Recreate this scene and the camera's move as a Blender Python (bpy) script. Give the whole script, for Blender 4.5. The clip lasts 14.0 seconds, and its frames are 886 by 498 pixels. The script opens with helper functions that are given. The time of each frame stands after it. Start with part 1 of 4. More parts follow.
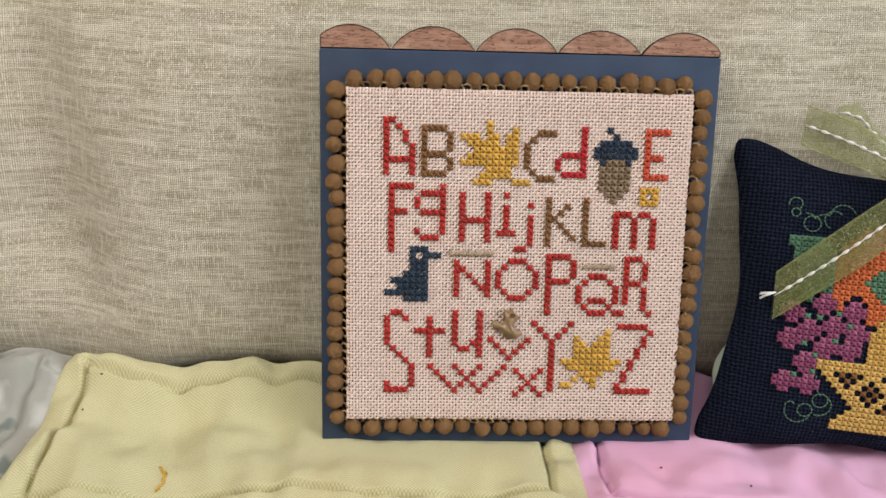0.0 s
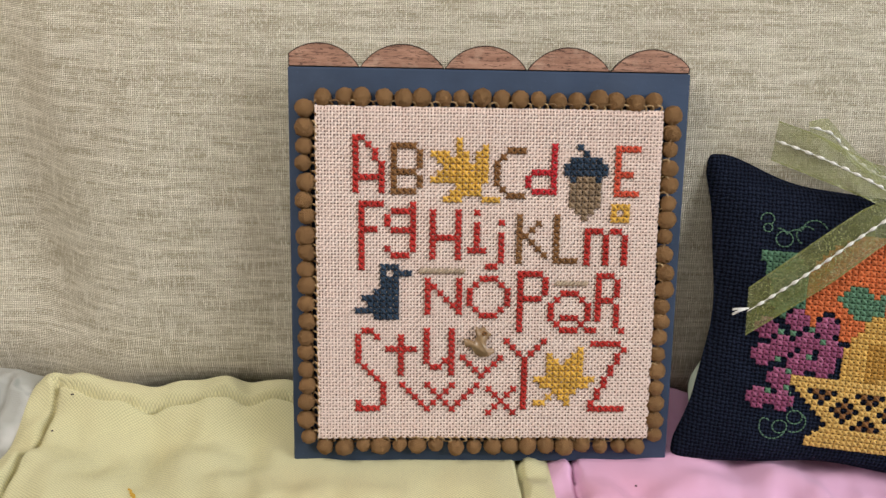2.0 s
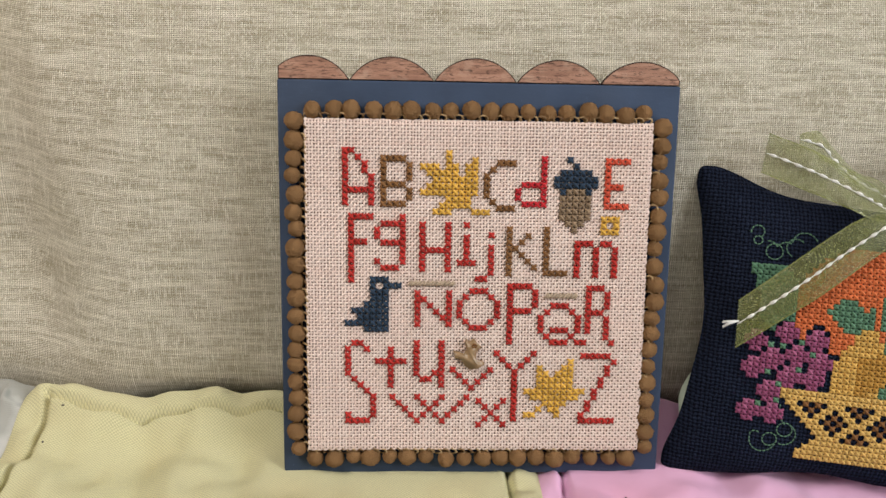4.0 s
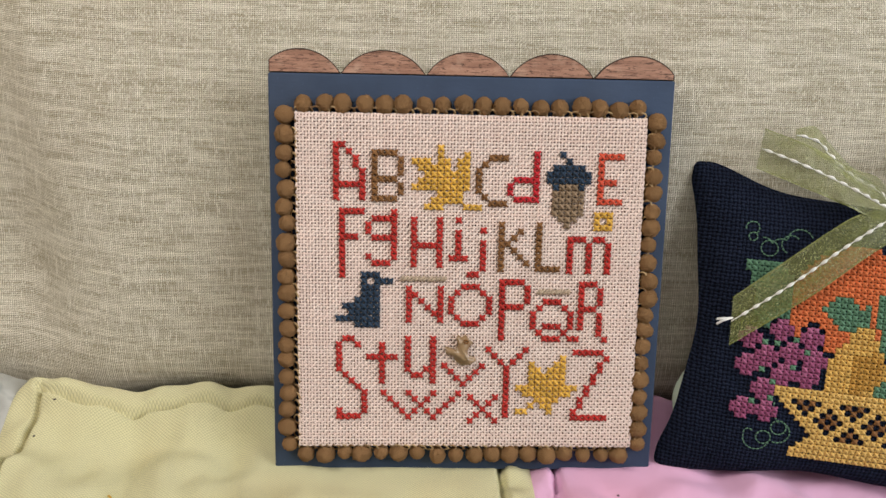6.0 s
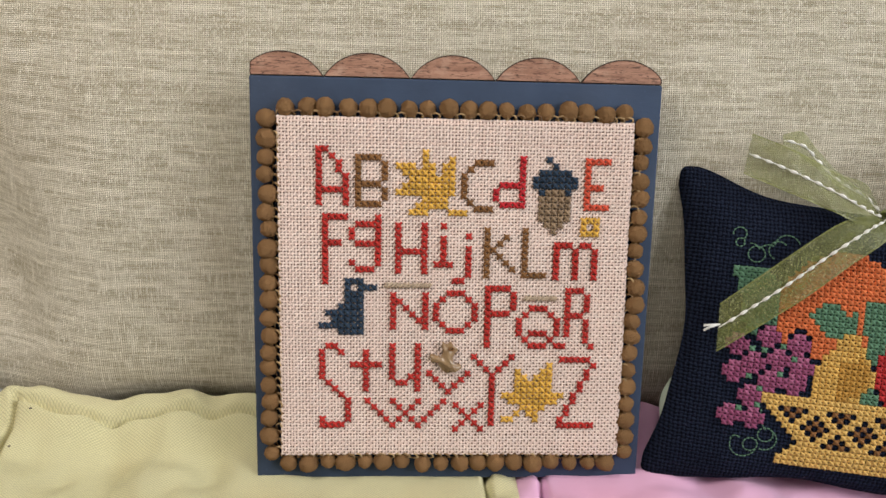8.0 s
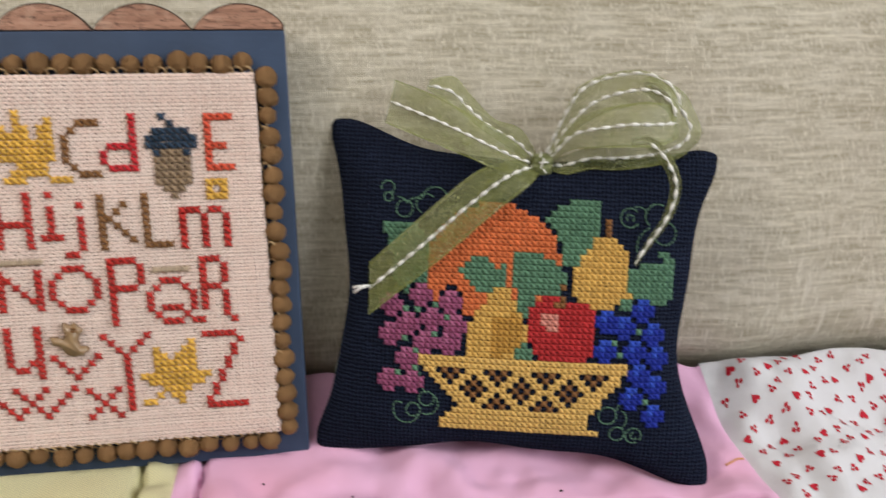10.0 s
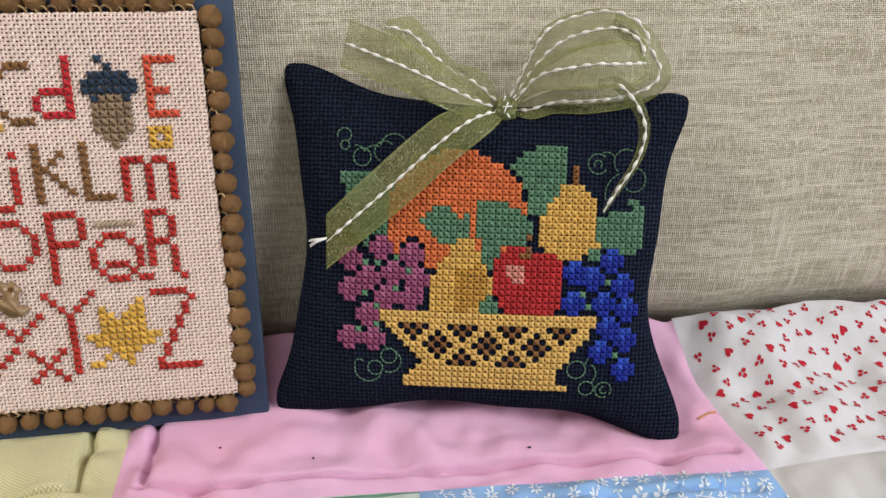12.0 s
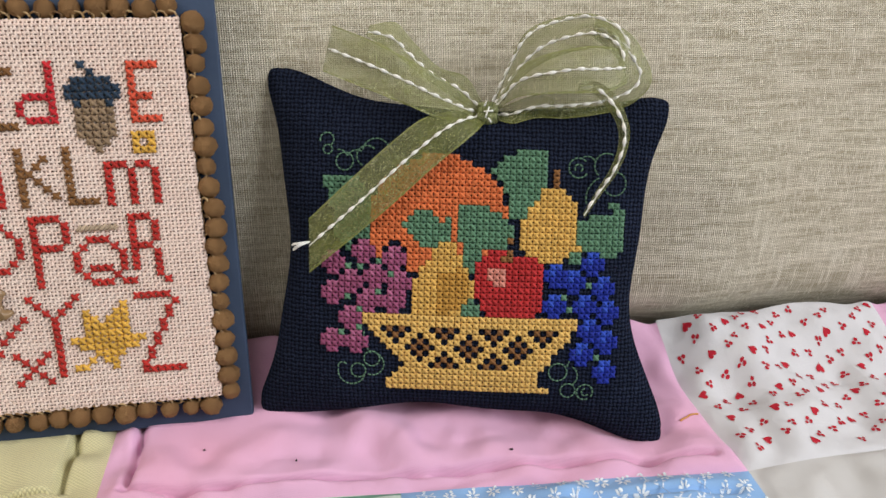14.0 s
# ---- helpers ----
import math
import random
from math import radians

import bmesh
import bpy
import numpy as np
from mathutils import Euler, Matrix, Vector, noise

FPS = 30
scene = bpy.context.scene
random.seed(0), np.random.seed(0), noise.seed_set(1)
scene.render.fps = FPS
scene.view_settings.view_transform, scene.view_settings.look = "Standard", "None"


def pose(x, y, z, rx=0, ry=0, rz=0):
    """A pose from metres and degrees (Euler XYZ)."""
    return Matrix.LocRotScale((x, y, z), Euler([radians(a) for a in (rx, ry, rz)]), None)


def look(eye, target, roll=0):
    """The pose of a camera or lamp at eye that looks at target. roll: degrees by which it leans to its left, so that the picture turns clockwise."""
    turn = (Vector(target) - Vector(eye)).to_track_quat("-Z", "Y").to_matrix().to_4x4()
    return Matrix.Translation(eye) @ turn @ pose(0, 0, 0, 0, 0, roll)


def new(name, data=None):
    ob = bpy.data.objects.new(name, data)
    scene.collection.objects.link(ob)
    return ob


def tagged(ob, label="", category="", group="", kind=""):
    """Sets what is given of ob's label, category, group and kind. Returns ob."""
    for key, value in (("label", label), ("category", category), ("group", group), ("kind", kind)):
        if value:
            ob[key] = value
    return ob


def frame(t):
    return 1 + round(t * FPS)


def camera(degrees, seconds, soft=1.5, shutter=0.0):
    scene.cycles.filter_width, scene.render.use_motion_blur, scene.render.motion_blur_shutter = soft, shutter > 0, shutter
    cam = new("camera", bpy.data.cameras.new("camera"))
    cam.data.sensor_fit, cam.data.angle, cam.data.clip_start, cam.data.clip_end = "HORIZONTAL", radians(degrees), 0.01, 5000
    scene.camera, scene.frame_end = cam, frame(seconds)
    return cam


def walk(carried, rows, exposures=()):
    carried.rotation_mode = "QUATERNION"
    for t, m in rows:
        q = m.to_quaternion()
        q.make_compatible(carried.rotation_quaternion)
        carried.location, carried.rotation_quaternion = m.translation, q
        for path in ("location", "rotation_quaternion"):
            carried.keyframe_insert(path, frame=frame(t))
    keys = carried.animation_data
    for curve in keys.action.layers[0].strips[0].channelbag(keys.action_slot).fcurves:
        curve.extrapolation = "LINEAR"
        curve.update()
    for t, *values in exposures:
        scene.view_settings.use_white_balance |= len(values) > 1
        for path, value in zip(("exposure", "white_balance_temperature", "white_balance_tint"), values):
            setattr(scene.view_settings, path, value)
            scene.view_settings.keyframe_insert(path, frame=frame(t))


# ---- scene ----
cam = camera(65.5, 14.0, soft=1.5, shutter=0.4)
# seconds, eye in metres, turn in degrees
ROWS = [
    (0.0, 0.0328, -0.1831, 0.1692, 62.72, -1.70, -1.41),
    (0.5, 0.0376, -0.1837, 0.1708, 63.36, -1.58, -1.70),
    (1.0, 0.0381, -0.1817, 0.1709, 63.49, -1.56, -1.77),
    (1.5, 0.0392, -0.1809, 0.1729, 63.32, -1.60, -1.80),
    (2.0, 0.0414, -0.1812, 0.1711, 63.57, -1.49, -1.76),
    (2.5, 0.0441, -0.1802, 0.1722, 63.53, -1.39, -1.71),
    (4.8, 0.0454, -0.1792, 0.1754, 63.35, -1.65, -1.59),
    (5.0, 0.0492, -0.1795, 0.1744, 63.16, -1.60, -1.47),
    (5.5, 0.0491, -0.1800, 0.1747, 63.42, -1.52, -1.42),
    (6.0, 0.0488, -0.1781, 0.1743, 63.12, -1.56, -1.31),
    (6.5, 0.0476, -0.1770, 0.1736, 63.13, -1.74, -1.40),
    (7.0, 0.0478, -0.1778, 0.1733, 63.46, -1.83, -1.50),
    (7.2, 0.0479, -0.1773, 0.1743, 63.33, -1.79, -1.48),
    (9.3, 0.0820, -0.1692, 0.1751, 62.70, -1.79, -4.89),
    (9.5, 0.1025, -0.1687, 0.1743, 62.45, -1.52, -5.39),
    (10.0, 0.1456, -0.1705, 0.1644, 61.81, -1.23, -7.65),
    (10.5, 0.1565, -0.1712, 0.1544, 60.60, -1.10, -9.33),
    (11.0, 0.1523, -0.1678, 0.1496, 59.97, -1.21, -9.65),
    (11.5, 0.1512, -0.1677, 0.1551, 59.91, -1.20, -9.49),
    (12.0, 0.1526, -0.1670, 0.1536, 59.87, -1.23, -9.30),
    (12.5, 0.1530, -0.1661, 0.1535, 59.68, -1.34, -9.20),
    (13.0, 0.1532, -0.1657, 0.1529, 59.86, -1.45, -9.24),
    (13.5, 0.1533, -0.1669, 0.1520, 59.92, -1.47, -9.12),
    (14.0, 0.1573, -0.1685, 0.1553, 59.87, -1.21, -9.40),
]
walk(cam, [(t, pose(x, y, z, rx, ry, rz)) for t, x, y, z, rx, ry, rz in ROWS])

# ---------------------------------------------------------------- world and lights
world = bpy.data.worlds.new("room_air")
world.use_nodes = True
scene.world = world
world.node_tree.nodes["Background"].inputs[0].default_value = (0.9, 0.95, 1.0, 1)
world.node_tree.nodes["Background"].inputs[1].default_value = 0.05
scene.view_settings.exposure = 0.0


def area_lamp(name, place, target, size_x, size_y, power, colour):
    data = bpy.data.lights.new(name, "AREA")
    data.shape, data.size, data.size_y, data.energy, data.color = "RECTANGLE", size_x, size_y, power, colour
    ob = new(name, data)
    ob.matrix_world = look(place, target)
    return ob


area_lamp("ceiling_light_glow", (-0.25, -0.50, 1.86), (-0.2, -0.35, 0.0), 0.9, 0.5, 6.0, (1.0, 0.96, 0.93))
# unseen area light added on the left; no lamp stands there
area_lamp("left_key_light", (-0.33, -0.17, 0.57), (0.05, 0.0, 0.05), 0.20, 0.20, 2.25, (1.0, 0.91, 0.82))
# unseen fill light added on the right, set in the east wall's made-up opening
area_lamp("right_fill_light", (1.03, -0.55, 0.65), (0.0, -0.55, 0.65), 0.7, 0.7, 16.5, (0.97, 0.98, 1.0))

# ---------------------------------------------------------------- materials
class Mat:
    """A small node-graph writer."""

    def __init__(self, name, rough=0.8, spec=0.3, metal=0.0):
        self.m = bpy.data.materials.new(name)
        self.m.use_nodes = True
        self.nt = self.m.node_tree
        self.bsdf = self.nt.nodes["Principled BSDF"]
        self.bsdf.inputs["Roughness"].default_value = rough
        self.bsdf.inputs["Specular IOR Level"].default_value = spec
        self.bsdf.inputs["Metallic"].default_value = metal
        self.co = self.nt.nodes.new("ShaderNodeTexCoord").outputs["Object"]

    def put(self, socket, value):
        if hasattr(value, "is_linked"):
            self.nt.links.new(value, socket)
        else:
            socket.default_value = value

    def math(self, op, a, b=0.0, c=0.0):
        n = self.nt.nodes.new("ShaderNodeMath")
        n.operation = op
        for s, v in zip(n.inputs, (a, b, c)):
            self.put(s, v)
        return n.outputs[0]

    def xyz(self, co=None):
        n = self.nt.nodes.new("ShaderNodeSeparateXYZ")
        self.put(n.inputs[0], co or self.co)
        return n.outputs

    def stretch(self, scale, offset=(0, 0, 0), turn=(0, 0, 0)):
        n = self.nt.nodes.new("ShaderNodeMapping")
        self.put(n.inputs[0], self.co)
        n.inputs["Scale"].default_value, n.inputs["Location"].default_value, n.inputs["Rotation"].default_value = scale, offset, turn
        return n.outputs[0]

    def noise(self, scale, detail=3.0, rough=0.55, co=None):
        n = self.nt.nodes.new("ShaderNodeTexNoise")
        self.put(n.inputs["Vector"], co or self.co)
        n.inputs["Scale"].default_value, n.inputs["Detail"].default_value, n.inputs["Roughness"].default_value = scale, detail, rough
        return n.outputs["Fac"]

    def cells(self, scale, feature="F1", co=None, out="Distance", random_=1.0):
        n = self.nt.nodes.new("ShaderNodeTexVoronoi")
        n.feature = feature
        self.put(n.inputs["Vector"], co or self.co)
        n.inputs["Scale"].default_value = scale
        n.inputs["Randomness"].default_value = random_
        return n.outputs[out]

    def span(self, v, a, b, lo=0.0, hi=1.0):
        n = self.nt.nodes.new("ShaderNodeMapRange")
        for s, x in zip(n.inputs, (v, a, b, lo, hi)):
            self.put(s, x)
        return n.outputs[0]

    def mix(self, f, a, b, kind="MIX"):
        n = self.nt.nodes.new("ShaderNodeMix")
        n.data_type, n.blend_type = "RGBA", kind
        for s, v in ((n.inputs[0], f), (n.inputs[6], a), (n.inputs[7], b)):
            self.put(s, (*v, 1) if isinstance(v, tuple) and len(v) == 3 else v)
        return n.outputs[2]

    def colour(self, v):
        self.put(self.bsdf.inputs["Base Color"], (*v, 1) if isinstance(v, tuple) else v)
        return self

    def random_piece(self):
        return self.nt.nodes.new("ShaderNodeObjectInfo").outputs["Random"]

    def island(self):
        return self.nt.nodes.new("ShaderNodeNewGeometry").outputs["Random Per Island"]

    def bump(self, height, strength, distance):
        n = self.nt.nodes.new("ShaderNodeBump")
        n.inputs["Strength"].default_value, n.inputs["Distance"].default_value = strength, distance
        self.put(n.inputs["Height"], height)
        last = self.bsdf.inputs["Normal"]
        if last.is_linked:
            self.nt.links.new(last.links[0].from_socket, n.inputs["Normal"])
        self.nt.links.new(n.outputs[0], last)
        return self

    def sheen(self, w, rough=0.4):
        self.bsdf.inputs["Sheen Weight"].default_value, self.bsdf.inputs["Sheen Roughness"].default_value = w, rough
        return self

    def weave(self, a, b, pitch_a, pitch_b=None):
        """Height of a plain weave along two coordinates."""
        sa = self.math("SINE", self.math("MULTIPLY", a, math.pi / pitch_a))
        sb = self.math("SINE", self.math("MULTIPLY", b, math.pi / (pitch_b or pitch_a)))
        par = self.math("MULTIPLY", sa, sb)
        ha = self.math("MULTIPLY_ADD", par, 0.4, self.math("MULTIPLY", self.math("ABSOLUTE", sa), 0.6))
        hb = self.math("MULTIPLY_ADD", par, -0.4, self.math("MULTIPLY", self.math("ABSOLUTE", sb), 0.6))
        return self.math("MAXIMUM", ha, hb)


def shade(c, k):
    return tuple(min(1.0, v * k) for v in c)


def thread_mat(name, c, spread=0.35):
    """Stranded cotton: fine twisted strands and small differences from stitch to stitch."""
    m = Mat(name, 0.75, 0.2)
    col = m.mix(m.island(), shade(c, 1 - spread * 0.6), shade(c, 1 + spread * 0.6))
    col = m.mix(m.span(m.noise(260, 2), 0.3, 0.75), col, m.mix(0.35, col, shade(c, 0.6)))
    m.colour(col).bump(m.noise(1500, 3), 0.8, 0.0004)
    return m.m


def cotton(name, c, pitch=0.0005, mottle=None, twill=False, depth=0.45, gap=0.16):
    """Woven quilting cotton, softly mottled, with the weave's hollows darkened in its colour."""
    m = Mat(name, 0.85, 0.2)
    x, y, z = m.xyz()
    col = m.mix(m.span(m.noise(22, 4), 0.3, 0.7), shade(c, 0.94), shade(c, 1.04))
    if mottle:
        col = m.mix(m.span(m.noise(13, 3), 0.52, 0.75, 0, 0.6), col, mottle)
    if twill:
        d = m.math("ADD", x, m.math("MULTIPLY", y, 1.6))
        e = m.math("SUBTRACT", x, m.math("MULTIPLY", y, 1.6))
        h = m.math("MULTIPLY", m.math("ABSOLUTE", m.math("SINE", m.math("MULTIPLY", d, math.pi / pitch))),
                   m.math("ABSOLUTE", m.math("SINE", m.math("MULTIPLY", e, math.pi / pitch))))
        h = m.span(h, 0.02, 0.55)
    else:
        h = m.weave(x, y, pitch)
    # shade in the weave's gaps is painted by height
    col = m.mix(m.span(h, 0.2, 0.9, gap, 0.0), col, shade(c, 0.55))
    m.colour(col).sheen(0.1).bump(h, depth, 0.00025).bump(m.noise(420, 3), 0.3, 0.0004).bump(m.noise(120, 3), 0.25, 0.0012)
    return m


def linen_wall_mat():
    """Slubby drapery cloth: fine upright warp, long uneven cross threads."""
    m = Mat("slub_linen", 0.72, 0.3)
    x, y, z = m.xyz()
    slub = m.noise(1.0, 4, 0.66, m.stretch((70, 70, 820)))
    slub2 = m.noise(1.0, 3, 0.6, m.stretch((26, 26, 380), (3, 1, 7)))
    warp = m.noise(1.0, 2, 0.6, m.stretch((1400, 1400, 45)))
    warp2 = m.noise(1.0, 3, 0.6, m.stretch((420, 420, 14), (5, 2, 1)))
    blotch = m.noise(14, 3)
    base = m.mix(m.span(slub, 0.34, 0.64), (0.50, 0.445, 0.315), (0.97, 0.91, 0.76))
    base = m.mix(m.span(slub2, 0.46, 0.68, 0, 0.6), base, (0.43, 0.38, 0.265))
    base = m.mix(m.span(warp, 0.50, 0.66, 0, 0.85), base, (0.98, 0.93, 0.80))
    base = m.mix(m.span(warp2, 0.58, 0.70, 0, 0.7), base, (0.96, 0.91, 0.78))
    base = m.mix(m.span(blotch, 0.4, 0.7, 0, 0.18), base, (0.54, 0.43, 0.35))
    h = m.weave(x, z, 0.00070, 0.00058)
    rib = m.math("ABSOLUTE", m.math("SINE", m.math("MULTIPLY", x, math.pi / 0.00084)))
    # gaps between threads and ribs are darkened in the colour, standing for shade
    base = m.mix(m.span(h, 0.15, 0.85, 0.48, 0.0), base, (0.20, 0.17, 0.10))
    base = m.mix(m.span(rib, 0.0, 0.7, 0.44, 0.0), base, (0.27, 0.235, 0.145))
    m.colour(base).bump(h, 1.0, 0.0005).bump(slub, 0.3, 0.0006)
    return m.m


def paint_mat(name, c, rough=0.68):
    m = Mat(name, rough, 0.25)
    col = m.mix(m.span(m.noise(60, 4), 0.35, 0.7), shade(c, 0.88), shade(c, 1.12))
    chip = m.span(m.noise(900, 2), 0.70, 0.76, 0, 0.25)
    m.colour(m.mix(chip, col, shade(c, 2.2)))
    m.bump(m.noise(1.0, 3, 0.5, m.stretch((220, 900, 900))), 0.18, 0.0004).bump(m.noise(1800, 2), 0.15, 0.0002)
    m.put(m.bsdf.inputs["Roughness"], m.span(m.noise(45, 3), 0.3, 0.7, rough - 0.1, rough + 0.12))
    return m.m


def wood_mat():
    m = Mat("stained_wood", 0.6, 0.35)
    g = m.noise(1.0, 5, 0.65, m.stretch((60, 700, 700)))
    fine = m.noise(1.0, 3, 0.7, m.stretch((260, 2600, 2600), (1, 4, 2)))
    col = m.mix(m.span(g, 0.3, 0.7), (0.21, 0.10, 0.065), (0.46, 0.26, 0.18))
    col = m.mix(m.span(fine, 0.53, 0.66, 0, 0.85), col, (0.07, 0.03, 0.02))
    col = m.mix(m.span(m.noise(1.0, 2, 0.6, m.stretch((500, 1500, 1500), (2, 2, 2))), 0.60, 0.68, 0, 0.8), col, (0.06, 0.03, 0.02))
    col = m.mix(m.span(m.noise(150, 3), 0.58, 0.75, 0, 0.5), col, (0.52, 0.35, 0.26))
    m.colour(col).bump(fine, 0.35, 0.0004).bump(g, 0.2, 0.0005)
    return m.m


def pompom_mat():
    m = Mat("brown_chenille", 0.95, 0.1)
    c = (0.50, 0.28, 0.125)
    col = m.mix(m.random_piece(), shade(c, 0.82), shade(c, 1.18))
    col = m.mix(m.span(m.noise(900, 3), 0.35, 0.7), shade(c, 0.65), col)
    col = m.mix(m.span(m.noise(2600, 2), 0.62, 0.74, 0, 0.35), col, (0.5, 0.36, 0.22))
    m.colour(col).bump(m.noise(2600, 2), 1.0, 0.0007)
    return m.m


def aida_mat():
    """Navy aida cloth with a block weave and small holes."""
    m = Mat("navy_aida", 0.95, 0.04)
    c = (0.0180, 0.0245, 0.048)
    uv = m.nt.nodes.new("ShaderNodeUVMap").outputs[0]
    u, v, _ = m.xyz(uv)
    u = m.math("MULTIPLY_ADD", m.noise(520, 2), 0.0011, u)
    v = m.math("MULTIPLY_ADD", m.noise(470, 2), 0.0011, v)
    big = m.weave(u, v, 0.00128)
    fine = m.weave(u, v, 0.00050)
    col = m.mix(m.span(m.noise(50, 3), 0.3, 0.7), shade(c, 0.85), shade(c, 1.3))
    # near-black mixed into the weave's hollows paints the shade inside them
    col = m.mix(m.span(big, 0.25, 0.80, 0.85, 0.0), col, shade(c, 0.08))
    col = m.mix(m.span(m.noise(2200, 2), 0.66, 0.75, 0, 0.3), col, (0.10, 0.10, 0.13))
    m.colour(col).bump(big, 1.0, 0.0012).bump(fine, 0.4, 0.0002)
    return m.m


def organza_mat(name="olive_organza", c=(0.165, 0.180, 0.043), lo=0.27, hi=0.66):
    """Sheer ribbon: open fine mesh, with satin highlights painted into the colour as pale flecks."""
    m = Mat(name, 0.38, 0.5)
    uv = m.nt.nodes.new("ShaderNodeUVMap").outputs[0]
    u, v, _ = m.xyz(uv)
    h = m.weave(u, v, 0.00042)
    col = m.mix(m.span(m.noise(140, 3), 0.3, 0.7), shade(c, 0.85), shade(c, 1.15))
    # noise flecks of pale colour imitate the sparkle of satin
    painted_glint = m.span(m.noise(3400, 2), 0.625, 0.68, 0, 0.85)
    col = m.mix(painted_glint, col, (0.82, 0.83, 0.60))
    m.colour(col)
    edge = m.span(m.math("ABSOLUTE", v), 0.0056, 0.0060, 0.0, 0.25)
    solid = m.math("ADD", m.span(h, 0.1, 0.6, lo, hi), edge)
    solid = m.math("MINIMUM", m.math("ADD", solid, m.math("MULTIPLY", painted_glint, 0.4)), 0.96)
    m.put(m.bsdf.inputs["Alpha"], solid)
    m.bsdf.inputs["Transmission Weight"].default_value = 0.0
    m.sheen(0.12, 0.3).bump(h, 0.4, 0.0002)
    return m.m


def plain_mat(name, c, rough=0.8):
    m = Mat(name, rough, 0.25)
    m.colour(m.mix(m.span(m.noise(6, 4), 0.3, 0.7), shade(c, 0.93), shade(c, 1.05))).bump(m.noise(90, 3), 0.2, 0.001)
    return m.m


M_LINEN = linen_wall_mat()
M_NAVY = paint_mat("navy_paint", (0.036, 0.056, 0.100))
M_WOOD = wood_mat()
M_POM = pompom_mat()
M_AIDA = aida_mat()
M_ORGANZA = organza_mat()
M_ORGANZA_DENSE = organza_mat("gathered_organza", (0.20, 0.225, 0.075), 0.8, 0.96)
M_WHITE_THREAD = thread_mat("white_thread", (0.88, 0.87, 0.84), 0.1)
M_CHAR = plain_mat("charred_edge", (0.045, 0.026, 0.018))
M_WALLPAINT = plain_mat("white_wall_paint", (0.74, 0.71, 0.66))
M_CEILING = plain_mat("ceiling_paint", (0.8, 0.79, 0.76))
M_CARPET = plain_mat("beige_carpet", (0.34, 0.29, 0.23), 0.95)


# ---------------------------------------------------------------- mesh helpers
def part(name, bm, material, parent=None, label="", smooth=True):
    """Links a bmesh as one mesh object, under a thing or a part."""
    me = bpy.data.meshes.new(name)
    bm.to_mesh(me)
    bm.free()
    return part_of(name, me, material, parent, label, smooth)


def part_of(name, me, material, parent=None, label="", smooth=True):
    if material and not me.materials:
        me.materials.append(material)
    if smooth:
        me.shade_smooth()
    ob = new(name, me)
    if parent:
        ob.parent = parent
    if label:
        tagged(ob, label)
    return ob


def mesh_of(name, verts, faces):
    me = bpy.data.meshes.new(name)
    me.from_pydata(verts, [], faces)
    me.update()
    return me


def ss(a, b, x):
    t = min(1.0, max(0.0, (x - a) / (b - a)))
    return t * t * (3 - 2 * t)


def wob(x, y, s, seed=0.0):
    return noise.noise((x * s, y * s, seed * 7.31 + 0.5))


def slab(bm, x0, x1, y0, y1, z0, z1):
    v = [bm.verts.new(p) for p in ((x0, y0, z0), (x1, y0, z0), (x1, y1, z0), (x0, y1, z0), (x0, y0, z1), (x1, y0, z1), (x1, y1, z1), (x0, y1, z1))]
    for f in ((0, 3, 2, 1), (4, 5, 6, 7), (0, 1, 5, 4), (1, 2, 6, 5), (2, 3, 7, 6), (3, 0, 4, 7)):
        bm.faces.new([v[i] for i in f])


def rounded_slab(name, x0, x1, y0, y1, z0, z1, r, material, parent, label="", seg=2):
    bm = bmesh.new()
    slab(bm, x0, x1, y0, y1, z0, z1)
    bmesh.ops.bevel(bm, geom=bm.edges[:], offset=r, segments=seg, affect="EDGES", profile=0.5)
    return part(name, bm, material, parent, label)


def tube(points, radius, sides=6, taper=None):
    """Vertices and faces of a tube along points."""
    verts, faces = [], []
    n = len(points)
    pts = [Vector(p) for p in points]
    for i, p in enumerate(pts):
        d = (pts[min(i + 1, n - 1)] - pts[max(i - 1, 0)]).normalized()
        a = d.cross(Vector((0.13, 0.97, 0.21))).normalized()
        b = d.cross(a)
        r = radius * (taper(i / (n - 1)) if taper else 1)
        for k in range(sides):
            w = 2 * math.pi * k / sides
            verts.append(p + a * (r * math.cos(w)) + b * (r * math.sin(w)))
    for i in range(n - 1):
        for k in range(sides):
            j = (k + 1) % sides
            faces.append((i * sides + k, i * sides + j, (i + 1) * sides + j, (i + 1) * sides + k))
    faces.append(tuple(range(sides))[::-1])
    faces.append(tuple((n - 1) * sides + k for k in range(sides)))
    return verts, faces


def joined(pieces):
    verts, faces = [], []
    for v, f in pieces:
        k = len(verts)
        verts += v
        faces += [tuple(i + k for i in q) for q in f]
    return verts, faces

